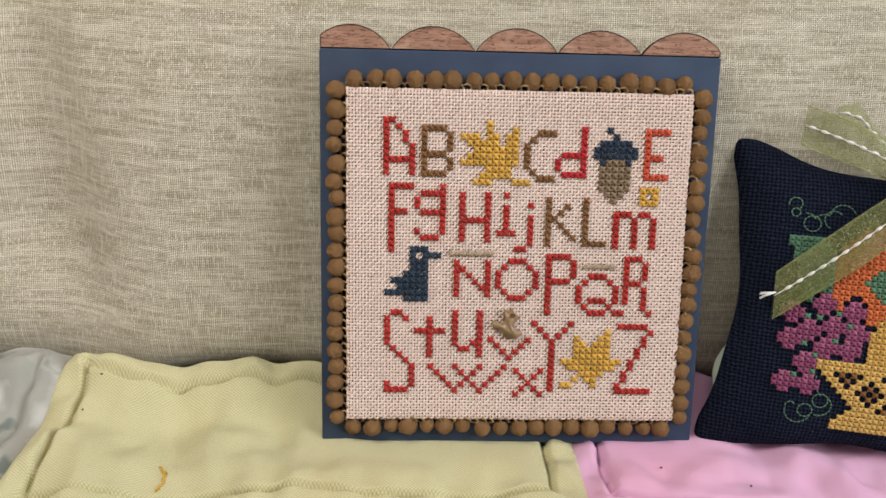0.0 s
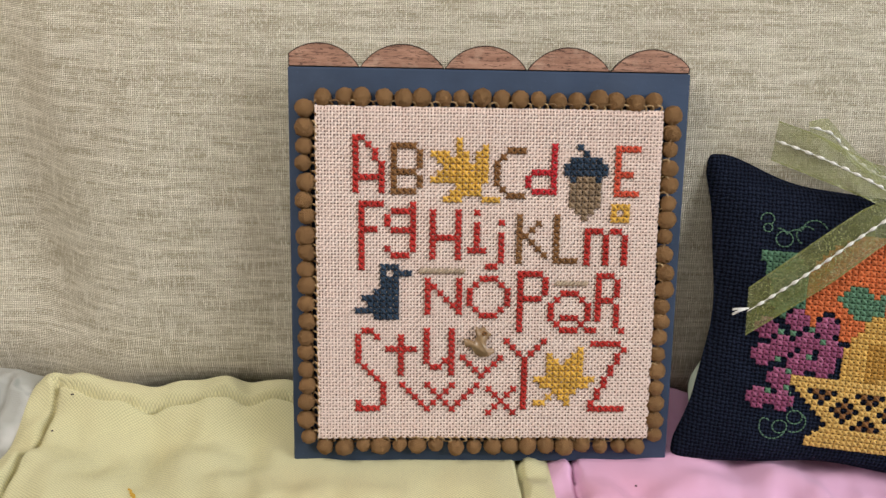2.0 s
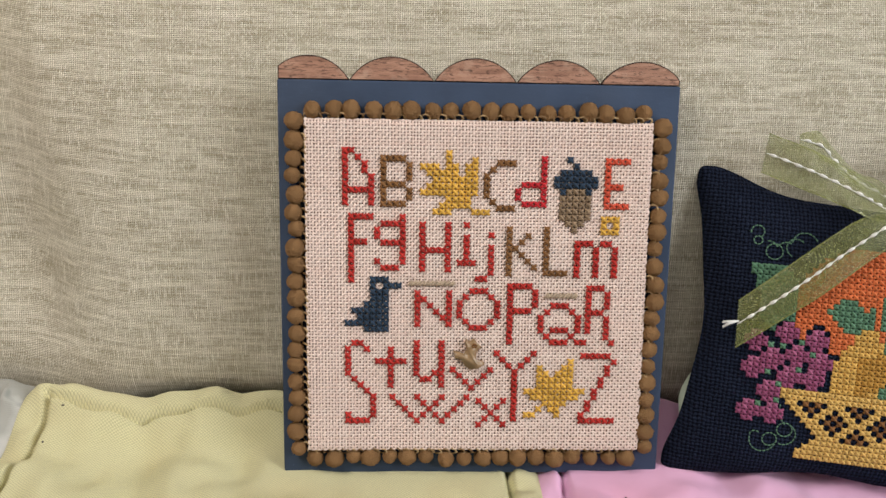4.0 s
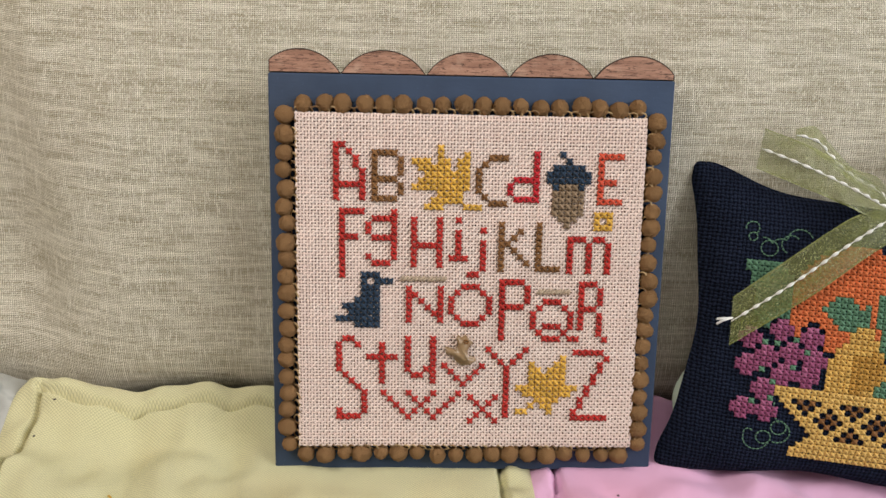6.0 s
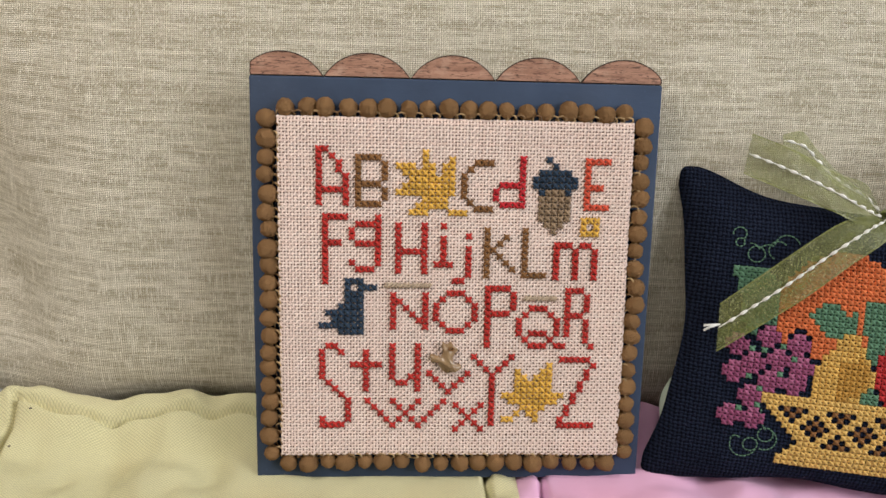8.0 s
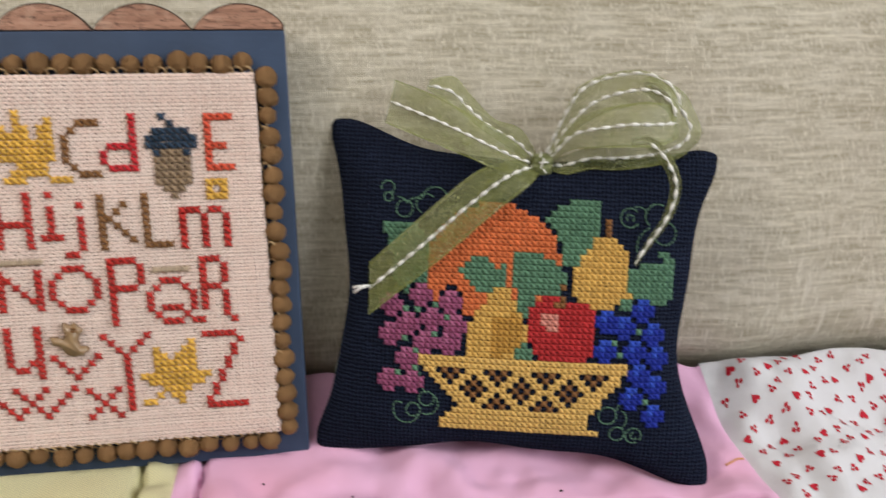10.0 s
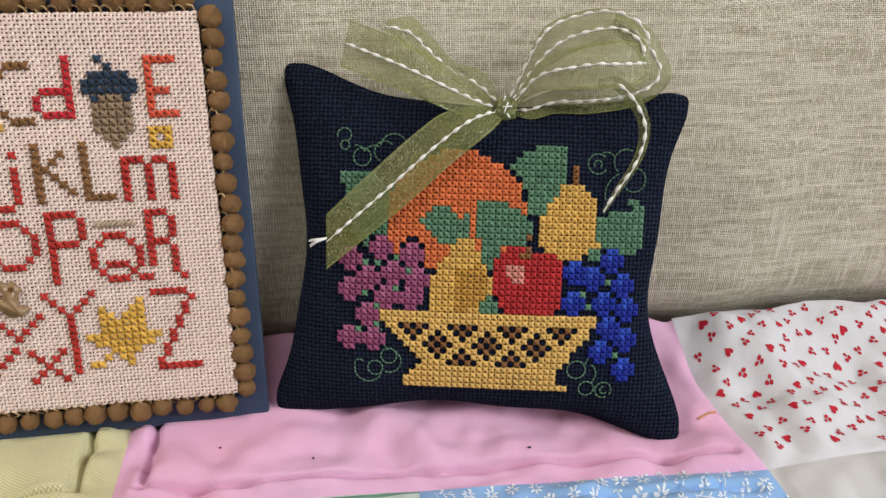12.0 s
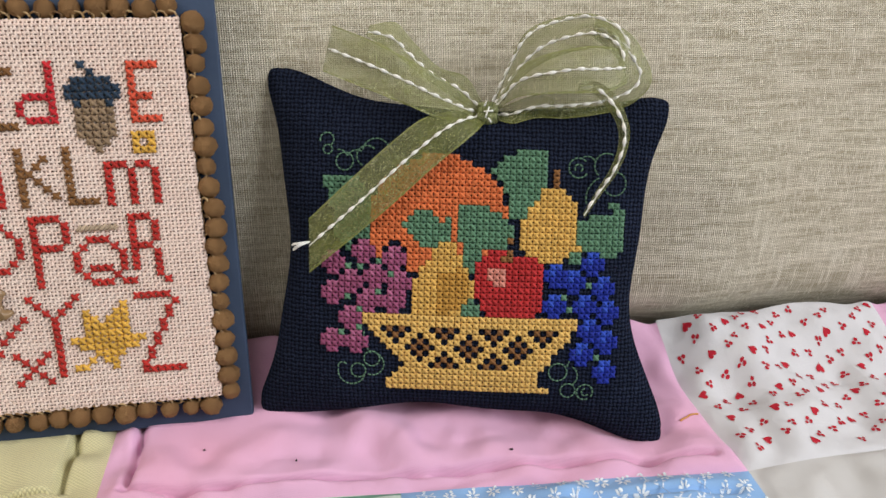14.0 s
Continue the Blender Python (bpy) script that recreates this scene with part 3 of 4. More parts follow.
def pillow_flat(u, v):
    # blunt, rounded corners
    p, q = 2 * u - 1, 2 * v - 1
    u, v = 0.5 + 0.5 * p * (1 - 0.066 * abs(q) ** 13), 0.5 + 0.5 * q * (1 - 0.066 * abs(p) ** 13)
    x, z = 0.12 * u, 0.10 * v
    for _ in range(12):
        x = side_l(z) + u * (side_r(z) - side_l(z))
        z = edge_b(x) + v * (edge_t(x) - edge_b(x))
    # the seam wanders a little
    x += 0.0011 * math.sin(z * 118 + 0.6) * ss(0.80, 1, u) + 0.0006 * math.sin(z * 150) * ss(0.20, 0, u)
    z += 0.0007 * math.sin(x * 140 + 1.0) * ss(0.20, 0, v) + 0.0004 * math.sin(x * 170) * ss(0.85, 1, v)
    return x, z


def on_pillow(x, z, off=0.0):
    """A point of the pillow's face, and the normal there."""
    def at(x, z):
        h = pillow_lift(*pillow_uv(x, z))
        return P_O + P_EX * x + P_UP * z + P_N * h
    p, e = at(x, z), 0.0006
    n = (at(x + e, z) - at(x - e, z)).cross(at(x, z + e) - at(x, z - e)).normalized()
    return p + n * off, n


def pillow():
    thing = new("pillow")
    tagged(thing, "small navy pillow with a cross-stitched fruit basket on a quilt", "pillow")
    n = 90
    verts, faces, uvs = [], [], []
    for s in (1, -1):
        base = len(verts)
        for j in range(n + 1):
            for i in range(n + 1):
                u, v = 0.5 - 0.5 * math.cos(math.pi * i / n), 0.5 - 0.5 * math.cos(math.pi * j / n)
                x, z = pillow_flat(u, v)
                edge = min(u, 1 - u, v, 1 - v)
                h = s * (pillow_lift(u, v, 0.0122 if s > 0 else 0.0105) + 0.0005 * wob(x, z, 120, s) * ss(0, 0.08, edge) * (1 if s < 0 else 0.35))
                # blunt the seam and pucker it
                h += 0.0004 * wob(x * 1.0, z, 300, 5) * (1 - ss(0, 0.05, edge))
                if s < 0:
                    # the backing bulges out past the seam low on one side
                    x -= 0.0045 * math.exp(-(((v - 0.24) / 0.09) ** 2)) * ss(0, 0.03, u) * ss(0.3, 0.05, u)
                verts.append(P_O + P_EX * x + P_UP * z + P_N * h)
                uvs.append((x, z))
        w = n + 1
        for j in range(n):
            for i in range(n):
                a = base + j * w + i
                f = (a, a + 1, a + w + 1, a + w)
                faces.append(f if s > 0 else f[::-1])
    half = len(faces) // 2
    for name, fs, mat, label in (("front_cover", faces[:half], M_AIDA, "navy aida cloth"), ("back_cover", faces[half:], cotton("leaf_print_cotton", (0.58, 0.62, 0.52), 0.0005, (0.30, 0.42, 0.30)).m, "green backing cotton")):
        used = sorted({i for f in fs for i in f})
        at = {k: i for i, k in enumerate(used)}
        me = mesh_of(name, [verts[k] for k in used], [tuple(at[i] for i in f) for f in fs])
        lay = me.uv_layers.new(name="UVMap")
        for lp in me.loops:
            lay.data[lp.index].uv = uvs[used[lp.vertex_index]]
        part_of(name, me, mat, thing, label)
    # rounded seam with a piped look
    ring = []
    m = 70
    for k in range(4 * m):
        s, t = divmod(k, m)
        t /= m
        u, v = ((t, 0), (1, t), (1 - t, 1), (0, 1 - t))[s]
        x, z = pillow_flat(u, v)
        ring.append(P_O + P_EX * x + P_UP * z)
    pts = []
    for k in range(len(ring) + 1):
        a, b, c = ring[(k - 2) % len(ring)], ring[k % len(ring)], ring[(k + 2) % len(ring)]
        mid = P_O + P_EX * 0.06 + P_UP * 0.05
        pts.append((a + b * 2 + c) / 4 * 0.985 + mid * 0.015)
    me = mesh_of("seam", *tube(pts, 0.0013, 8))
    lay = me.uv_layers.new(name="UVMap")
    for lp in me.loops:
        co = me.vertices[lp.vertex_index].co
        lay.data[lp.index].uv = ((co - P_O).dot(P_EX), (co - P_O).dot(P_UP))
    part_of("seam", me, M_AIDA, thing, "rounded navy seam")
    return thing


PILLOW = pillow()

# ---------------------------------------------------------------- stitched letters and pictures on the linen
THREADS = {
    "red": thread_mat("red_thread", (0.40, 0.028, 0.022)),
    "crimson": thread_mat("crimson_thread", (0.46, 0.022, 0.030)),
    "coral": thread_mat("coral_thread", (0.58, 0.085, 0.045)),
    "brown": thread_mat("brown_thread", (0.20, 0.095, 0.035)),
    "gold": thread_mat("gold_thread", (0.62, 0.36, 0.065)),
    "navy": thread_mat("navy_thread", (0.022, 0.040, 0.068)),
    "nut": thread_mat("nut_thread", (0.25, 0.175, 0.11)),
    "tan": thread_mat("tan_thread", (0.46, 0.36, 0.26)),
}
# thread, first stitch in millimetres across and up the board, rows of stitches
LETTERS = {
    "letter_a": ("red", 22.2, 108.9, "##...|#.#..|#..#.|#..#.|#...#|#...#|#####|#...#|#...#"),
    "letter_b": ("brown", 34.2, 106.6, "####.|#...#|#...#|#...#|####.|#...#|#...#|####."),
    "letter_c": ("brown", 66.9, 105.5, "..###|.#...|#....|#....|#....|#....|.#...|..###"),
    "letter_d": ("crimson", 76.9, 106.9, "....#|....#|....#|....#|.####|#...#|#...#|.####"),
    "letter_e": ("coral", 105.5, 106.5, "####|#...|#...|#...|###.|#...|#...|####"),
    "gold_square": ("gold", 104.9, 88.0, "###|#.#|###"),
    "letter_f": ("red", 24.0, 88.2, "####|#...|#...|#...|###.|#...|#...|#...|#...|#...|#..."),
    "letter_g": ("red", 32.2, 88.0, "....#|.####|#...#|#...#|.####|....#|....#|#...#|.###."),
    "letter_h": ("red", 46.7, 85.7, "#...#|#...#|#...#|#...#|#####|#...#|#...#|#...#"),
    "letter_i": ("red", 58.8, 85.8, ".#.|...|.#.|.#.|.#.|.#.|###"),
    "letter_j": ("red", 64.7, 82.6, "..#|...|..#|..#|..#|..#|..#|##."),
    "letter_k": ("brown", 74.6, 84.5, "#....|#..#.|#.#..|##...|#.#..|#..#.|#...#|#...."),
    "letter_l": ("brown", 86.6, 84.7, "#...|#...|#...|#...|#...|#...|#...|####"),
    "letter_m": ("red", 96.7, 80.1, "###.##.|#..#..#|#..#..#|#..#..#|#..#..#|#..#..#"),
    "letter_n": ("red", 45.3, 63.5, "#....#|##...#|#.#..#|#..#.#|#...##|#....#"),
    "letter_o": ("red", 59.0, 64.3, "..###..|.#...#.|#.....#|#.....#|#.....#|.#...#.|..###.."),
    "letter_p": ("red", 75.4, 66.0, "####.|#...#|#...#|#...#|####.|#....|#....|#....|#....|#...."),
    "letter_q": ("red", 85.6, 59.6, "..###...|.#...#..|#.....#.|#.....#.|#.###.#.|.#...#..|..###.##"),
    "letter_r": ("red", 101.1, 65.5, "###..|#..#.|#..#.|#..#.|###..|#..#.|#..#.|#..#.|...#.|....#"),
    "letter_s": ("red", 22.9, 46.9, ".##..|#..#.|#....|#....|#....|#....|.#...|..#..|...#.|....#|....#|....#|#...#|####."),
    "letter_t": ("red", 32.7, 44.8, "..#..|..#..|#####|..#..|..#..|..#..|..#.."),
    "letter_u": ("red", 45.2, 46.9, "#...#|#...#|#...#|#...#|#...#|#..##|.##.#|....#"),
    "letter_w": ("red", 37.4, 28.4, "#...#...#...#|.#...#.#...#.|..#...#...#..|...#.#.#.#...|....#...#...."),
    "letter_v": ("red", 57.2, 37.9, "#.....#|.#...#.|..#.#..|...#..."),
    "letter_x": ("red", 65.9, 27.2, "#...#|.#.#.|..#..|.#.#.|#...#"),
    "letter_y": ("red", 71.4, 43.5, "#.....#|.#...#.|..#.#..|...#...|...#...|...#...|...#...|...#...|...#...|...#...|...#...|...#..."),
    "letter_z": ("red", 100.2, 42.8, "#####.|.....#|....#.|....#.|...#..|...#..|..#...|..#...|.#....|.#....|#.....|######"),
    "maple_leaf": ("gold", 46.7, 108.3, "....#......|....#...#..|###.##.##..|.#####.##..|..#######..|.########..|#########..|....####...|...#####...|..###...###"),
    "small_maple_leaf": ("gold", 81.8, 40.7, ".......#..|..#...##..|..##.###..|..######..|..######..|##########|.########.|...####...|..#.##....|##...#...."),
    "acorn": ("navy", 89.2, 106.9, "..#....|...#...|.#####.|#######|#######|.#NNN#.|.NNNNN.|.NNNNN.|.NNNNN.|.NNNNN.|..NNN..|...N..."),
    "crow": ("navy", 22.8, 67.9, "....###..|....#.###|....###..|....###..|...####..|.######..|..#####..|#######..|...####.."),
}


def paint_pieces(me, pieces, kinds):
    """Gives the faces of each piece the material slot of its kind."""
    slots = [k for (v, f), k in zip(pieces, kinds) for _ in f]
    me.polygons.foreach_set("material_index", slots)
    me.update()


def linen_stitches():
    rng = random.Random(21)
    nrm, ax, up = Vector((0, -1, 0)), Vector((1, 0, 0)), Vector((0, 0, 1))
    for name, (col, x0, z0, rows) in LETTERS.items():
        pieces, kinds = [], []
        for j, row in enumerate(rows.split("|")):
            for i, ch in enumerate(row):
                if ch != ".":
                    kinds += [int(ch == "N")] * 2
                    x, z = x0 / 1000 + i * PITCH, z0 / 1000 - j * PITCH
                    y = FY - 0.0002 - 0.0005 * wob(x, z, 40, 6)
                    pieces += stitch_tubes(Vector((x, y, z)), nrm, ax, up, PITCH, 0.26, rng)
        ob = part_of(name, mesh_of(name, *joined(pieces)), THREADS[col], PANEL, name.replace("_", " ") + " in " + col + " cross stitch")
        tagged(ob, kind="stuff")
        if 1 in kinds:
            ob.data.materials.append(THREADS["nut"])
            paint_pieces(ob.data, pieces, kinds)
    for x0, x1, z in ((0.0430, 0.0576, 0.0669), (0.0872, 0.0976, 0.0631)):
        pieces = []
        n = round((x1 - x0) / 0.00135)
        for i in range(n):
            for k in (0, 1):
                c = Vector((x0 + (i + 0.5 * k) * (x1 - x0) / n, FY - 0.0003, z - 0.0003 * k))
                d = Vector((0.00062, 0, 0.00078)) * (1 - 0.25 * k)
                pieces.append(tube([c - d, c - d * 0.4 + nrm * 0.0002, c + d * 0.4 + nrm * 0.0002, c + d], 0.00032, 6))
        tagged(part_of("stitched_dash", mesh_of("stitched_dash", *joined(pieces)), THREADS["tan"], PANEL, "row of slanted tan stitches"), kind="stuff")


linen_stitches()


def bird_button():
    m = Mat("polished_shell", 0.28, 0.5)
    m.colour(m.mix(m.span(m.noise(160, 3), 0.3, 0.7), (0.22, 0.13, 0.06), (0.36, 0.25, 0.14))).bump(m.noise(300, 2), 0.15, 0.0004)
    outline = ((-90, 20), (-82, -22), (-45, -28), (-25, -66), (5, -86), (55, -80), (86, -56), (80, -40), (42, -34), (36, 0), (50, 30), (66, 46), (40, 70), (25, 90), (0, 74), (-20, 90), (-26, 66), (-16, 30), (-30, 2), (-62, 14))
    k = 0.000058
    cx, cz = 0.0624, 0.0434
    bm = bmesh.new()
    front = [bm.verts.new((cx + x * k, FY - 0.0019, cz + z * k)) for x, z in outline]
    back = [bm.verts.new((cx + x * k, FY - 0.0003, cz + z * k)) for x, z in outline]
    f = bm.faces.new(front)
    bm.faces.new(back[::-1])
    n = len(outline)
    for i in range(n):
        bm.faces.new((front[i], back[i], back[(i + 1) % n], front[(i + 1) % n]))
    bmesh.ops.recalc_face_normals(bm, faces=bm.faces[:])
    bmesh.ops.bevel(bm, geom=[e for e in f.edges], offset=0.0004, segments=3, affect="EDGES")
    b = part("bird_button", bm, m.m, PANEL, "glossy brown bird-shaped button")
    pts = [(cx + 0.0016 * math.cos(a * 1.05) * 0.45 + 0.0016, FY - 0.0021, cz + 0.0032 + 0.0006 * math.sin(a * 1.05)) for a in range(7)]
    part_of("button_thread", mesh_of("button_thread", *tube(pts, 0.0003, 6)), THREADS["brown"], b, "brown sewing thread")


bird_button()

# ---------------------------------------------------------------- fruit basket on the pillow
FRUIT = (
    "................................ggggg..............",
    ".................oooooo.......ggggggg..............",
    "...............oooooooooo....gggggggg..............",
    ".............oooooooooooooo.ggggggggg.n............",
    "............oooooooooooooooo.gggggggg.n............",
    ".gggggg....oooooooooooooooooo.ggggggg.n............",
    ".ggggggg..ooooooooooooooooooooggggggyyyy...........",
    "..ggggggg.oooooooooooooooooooo.gggggyyyyy..........",
    "..gggggggooooooooooooooooooooo.ggggyyyyyyy.....gg..",
    "..gggggggoooooooooooooogggggooogggyyyyyyyy......gg.",
    "...ggggggooooooogggoooogggggggogggyyyyyyyy..gggggg.",
    "...ggggggoooooogggggogogggggggg..yyyyyyyyygggggggg.",
    "...ggggggoooooggggggggoggggggggg.yyyyyyyyygggggggg.",
    "...ggggggoooooogggggggoggggggggg.yyyyyyyyygggggggg.",
    "...ggggggoooooooggggggoggggggggn.yyyyyyyyygggggggg.",
    "....gg...ooo..ooogggyyyoggggggg..yyyyyyyyyyggggggg.",
    ".....g....o....ooooyyyyogggorrrn..yyyyyyygg..gggg..",
    "..........o....ooooyyyyygggrrrnnrrrryyyy.gg........",
    "....g.....go..ooooyyyyyyggrrrrrrrrrrr..g...........",
    ".....g.g..g.o..ooyyyyyyYygrrPPPrrrrrr....g.........",
    "......g.....g....yyyYYYYY.rrPPPrrrrrr...g..........",
    "................yyyyYYYYYyrrrPPrrrrrr.......g......",
    "................yyyyYYYYYyrrrrrrrrrrr..............",
    "...g......g.....yyyyYYYYYyrrrrrrrrrrr.g.g...g......",
    ".....g.....g....yyyyYYYYYg.rrrrrrrrrr.....g........",
    "................yyyyYYYYgggrrrrrrrrrr....g.........",
    ".......g........yyyyYYyyggg.rrrrrrrr...............",
    "........kkkkkkkkkkkkkkkkkkkkkkkkkkkkkkkkkkk........",
    "........kkkkkkkkkkkkkkkkkkkkkkkkkkkkkkkkkkk........",
    ".......g.kk.n.n.kkk.n.n.kkk.n.n.kkk.n.n.kk.........",
    "....g.....kk.n.kk.kk.n.kk.kk.n.kk.kk.n.kkk.........",
    "....g......kk.kk.n.kk.kk.n.kk.kk.n.kk.kkk..........",
    "............kkk.n.n.kkk.n.n.kkk.n.n.kkkk.......g...",
    ".............kkk.n.kk.kk.n.kk.kk.n.kkkk.......g....",
    "..............kkk.kk.n.kk.kk.n.kk.kkkkk.........g..",
    "...............kkkk.n.n.kkk.n.n.kkkkkk.............",
    "..............kkkkkkkkkkkkkkkkkkkkkkk..............",
    ".............kkkkkkkkkkkkkkkkkkkkkkkk..............",
    "............kkkkkkkkkkkkkkkkkkkkkkkkk..............",
    "............kkkkkkkkkkkkkkkkkkkkkkkkkkk............",
)
FRUIT_X, FRUIT_Z, FRUIT_PITCH = 0.01830, 0.08185, 0.00179
FRUIT_THREADS = {
    "o": thread_mat("orange_thread", (0.62, 0.16, 0.055), 0.3),
    "g": thread_mat("green_thread", (0.10, 0.21, 0.13), 0.3),
    "y": thread_mat("pear_thread", (0.64, 0.385, 0.10), 0.25),
    "Y": thread_mat("ochre_thread", (0.47, 0.25, 0.05), 0.25),
    "r": thread_mat("apple_thread", (0.43, 0.028, 0.030), 0.25),
    "P": thread_mat("pink_thread", (0.60, 0.24, 0.19), 0.3),
    "u": thread_mat("plum_thread", (0.29, 0.075, 0.16), 0.3),
    "b": thread_mat("blue_thread", (0.014, 0.030, 0.30), 0.3),
    "B": thread_mat("top_lit_blue_thread", (0.030, 0.075, 0.46), 0.3),
    "U": thread_mat("top_lit_plum_thread", (0.36, 0.11, 0.21), 0.3),
    "k": thread_mat("basket_thread", (0.68, 0.43, 0.13), 0.2),
    "n": thread_mat("chestnut_thread", (0.22, 0.10, 0.035), 0.3),
}


# middles of the grapes, in stitches
PLUM = ((7.5, 16.5), (12.5, 17.5), (2.5, 19.0), (9.5, 20.5), (5.5, 21.5), (13.5, 21.5), (2.5, 23.5), (8.5, 24.5), (12.5, 24.5), (5.5, 27.5), (2.5, 31.5), (6.5, 31.5))
BLUE = ((38.5, 19.5), (41.5, 20.5), (44.5, 17.5), (46.5, 21.5), (38.5, 24.5), (43.5, 24.5), (47.5, 25.5), (44.5, 28.5), (48.0, 30.5), (43.5, 32.5), (47.5, 35.5))
INK_WORDS = {"o": "orange", "g": "green", "y": "yellow", "Y": "yellow", "r": "red", "P": "red", "u": "plum", "U": "plum", "b": "blue", "B": "blue", "k": "golden", "n": "brown"}


def fruit_stitches():
    rng = random.Random(33)
    cells = {(i, j): ch for j, row in enumerate(FRUIT) for i, ch in enumerate(row) if ch != "."}
    groups = [("pumpkin", [c for c in cells if cells[c] == "o"]), ("basket", [c for c in cells if cells[c] == "k" or (cells[c] == "n" and c[1] > 27)])]
    for ch, centres in (("u", PLUM), ("b", BLUE)):
        for cx, cy in centres:
            berry = []
            for j in range(4):
                for i in range(4):
                    c = (int(cx - 1.5) + i, int(cy - 1.5) + j)
                    if (i in (0, 3) and j in (0, 3)) or cells.get(c, ".") not in ".go":
                        continue
                    for _, cs in groups:
                        if c in cs:
                            cs.remove(c)
                    # grape tops take a lighter copy of the thread: shading put into the colour
                    cells[c] = ch.upper() if j == 0 or (j == 1 and i == 1) else ch
                    berry.append(c)
            groups.append(("grape", berry))
    left = set(cells)
    for _, cs in groups:
        left -= set(cs)
    kin = {"y": "pear", "Y": "pear", "r": "apple", "P": "apple", "g": "leaf", "n": "stem"}
    while left:
        seed = min(left)
        todo, got = [seed], {seed}
        while todo:
            i, j = todo.pop()
            for q in ((i + 1, j), (i - 1, j), (i, j + 1), (i, j - 1)):
                if q in left and q not in got and kin[cells[q]] == kin[cells[seed]]:
                    got.add(q)
                    todo.append(q)
        left -= got
        groups.append((kin[cells[seed]], sorted(got)))
    for name, cs in groups:
        pieces, kinds = [], []
        inks = sorted({cells[c] for c in cs})
        for i, j in cs:
            x, z = FRUIT_X + i * FRUIT_PITCH, FRUIT_Z - j * FRUIT_PITCH
            p, n = on_pillow(x, z, 0.00012)
            a = (P_EX - n * P_EX.dot(n)).normalized()
            b = (P_UP - n * P_UP.dot(n)).normalized()
            kinds += [inks.index(cells[i, j])] * 2
            pieces += stitch_tubes(p, n, a, b, FRUIT_PITCH, 0.285, rng)
        ob = part_of(name, mesh_of(name, *joined(pieces)), FRUIT_THREADS[inks[0]], PILLOW, "cross-stitched " + INK_WORDS[cells[cs[0]]] + " " + name)
        tagged(ob, kind="stuff")
        for ink in inks[1:]:
            ob.data.materials.append(FRUIT_THREADS[ink])
        paint_pieces(ob.data, pieces, kinds)


fruit_stitches()


def tendrils():
    """Curling vines in back stitch: arcs of centre, radius, from, to; in millimetres and degrees on the pillow's face."""
    mat = thread_mat("vine_thread", (0.12, 0.235, 0.155), 0.3)
    sprays = (
        ((20.1, 84.0, 2.0, 200, -60), (20.4, 81.2, 1.3, 0, 360), (23.6, 78.3, 2.9, 100, 20), (25.5, 77.9, 2.5, 0, 360), (29.0, 78.2, 3.0, 150, 60), (34.5, 80.8, 3.9, 175, 20), (31.9, 79.6, 2.9, 40, 250)),
        ((34.6, 20.4, 2.3, 0, 360), (30.6, 16.5, 2.2, 0, 360), (28.5, 16.0, 4.0, 170, 350), (25.9, 17.4, 1.4, 30, 200), (34.6, 18.8, 3.6, 60, -110), (40.0, 27.5, 7.8, 170, 225)),
        ((89.5, 18.2, 2.7, 0, 360), (92.9, 12.4, 2.2, 0, 360), (98.0, 12.0, 2.4, -40, 300), (98.2, 12.0, 1.1, 90, 330), (92.0, 17.0, 3.4, 60, -60), (100.5, 17.5, 8.8, 115, 165)),
        ((92.5, 78.1, 2.8, 40, 330), (92.5, 78.0, 1.1, -60, 230), (94.9, 78.9, 2.6, 120, 30), (100.7, 78.9, 3.6, 60, 230), (103.2, 73.9, 3.4, 110, -160), (101.5, 69.5, 6.6, 115, 195)),
    )
    for spray in sprays:
        pieces = []
        for cx, cz, r, a0, a1 in spray:
            n = max(2, round(abs(a1 - a0) * math.pi / 180 * r / 1.25))
            for k in range(n):
                pts = []
                for s in (0.15, 0.38, 0.62, 0.85):
                    a = radians(a0 + (a1 - a0) * (k + s) / n)
                    p, nn = on_pillow((cx + r * math.cos(a)) / 1000, (cz + r * math.sin(a)) / 1000, 0.00005 + 0.00022 * math.sin(math.pi * s))
                    pts.append(p)
                pieces.append(tube(pts, 0.00021, 5))
        part_of("vine_tendril", mesh_of("vine_tendril", *joined(pieces)), mat, PILLOW, "curling green backstitched tendril")


tendrils()

# ---------------------------------------------------------------- ribbon bow
BOW_AT = P_O + P_EX * 0.066 + P_UP * 0.093


def curve_at(keys, s):
    """Catmull-Rom through rows of numbers."""
    n = len(keys) - 1
    k = min(n - 1, int(s * n))
    t = s * n - k
    a, b, c, d = keys[max(0, k - 1)], keys[k], keys[k + 1], keys[min(n, k + 2)]
    return [0.5 * (2 * q + (r - p) * t + (2 * p - 5 * q + 4 * r - w) * t * t + (3 * q - p - 3 * r + w) * t ** 3) for p, q, r, w in zip(a, b, c, d)]


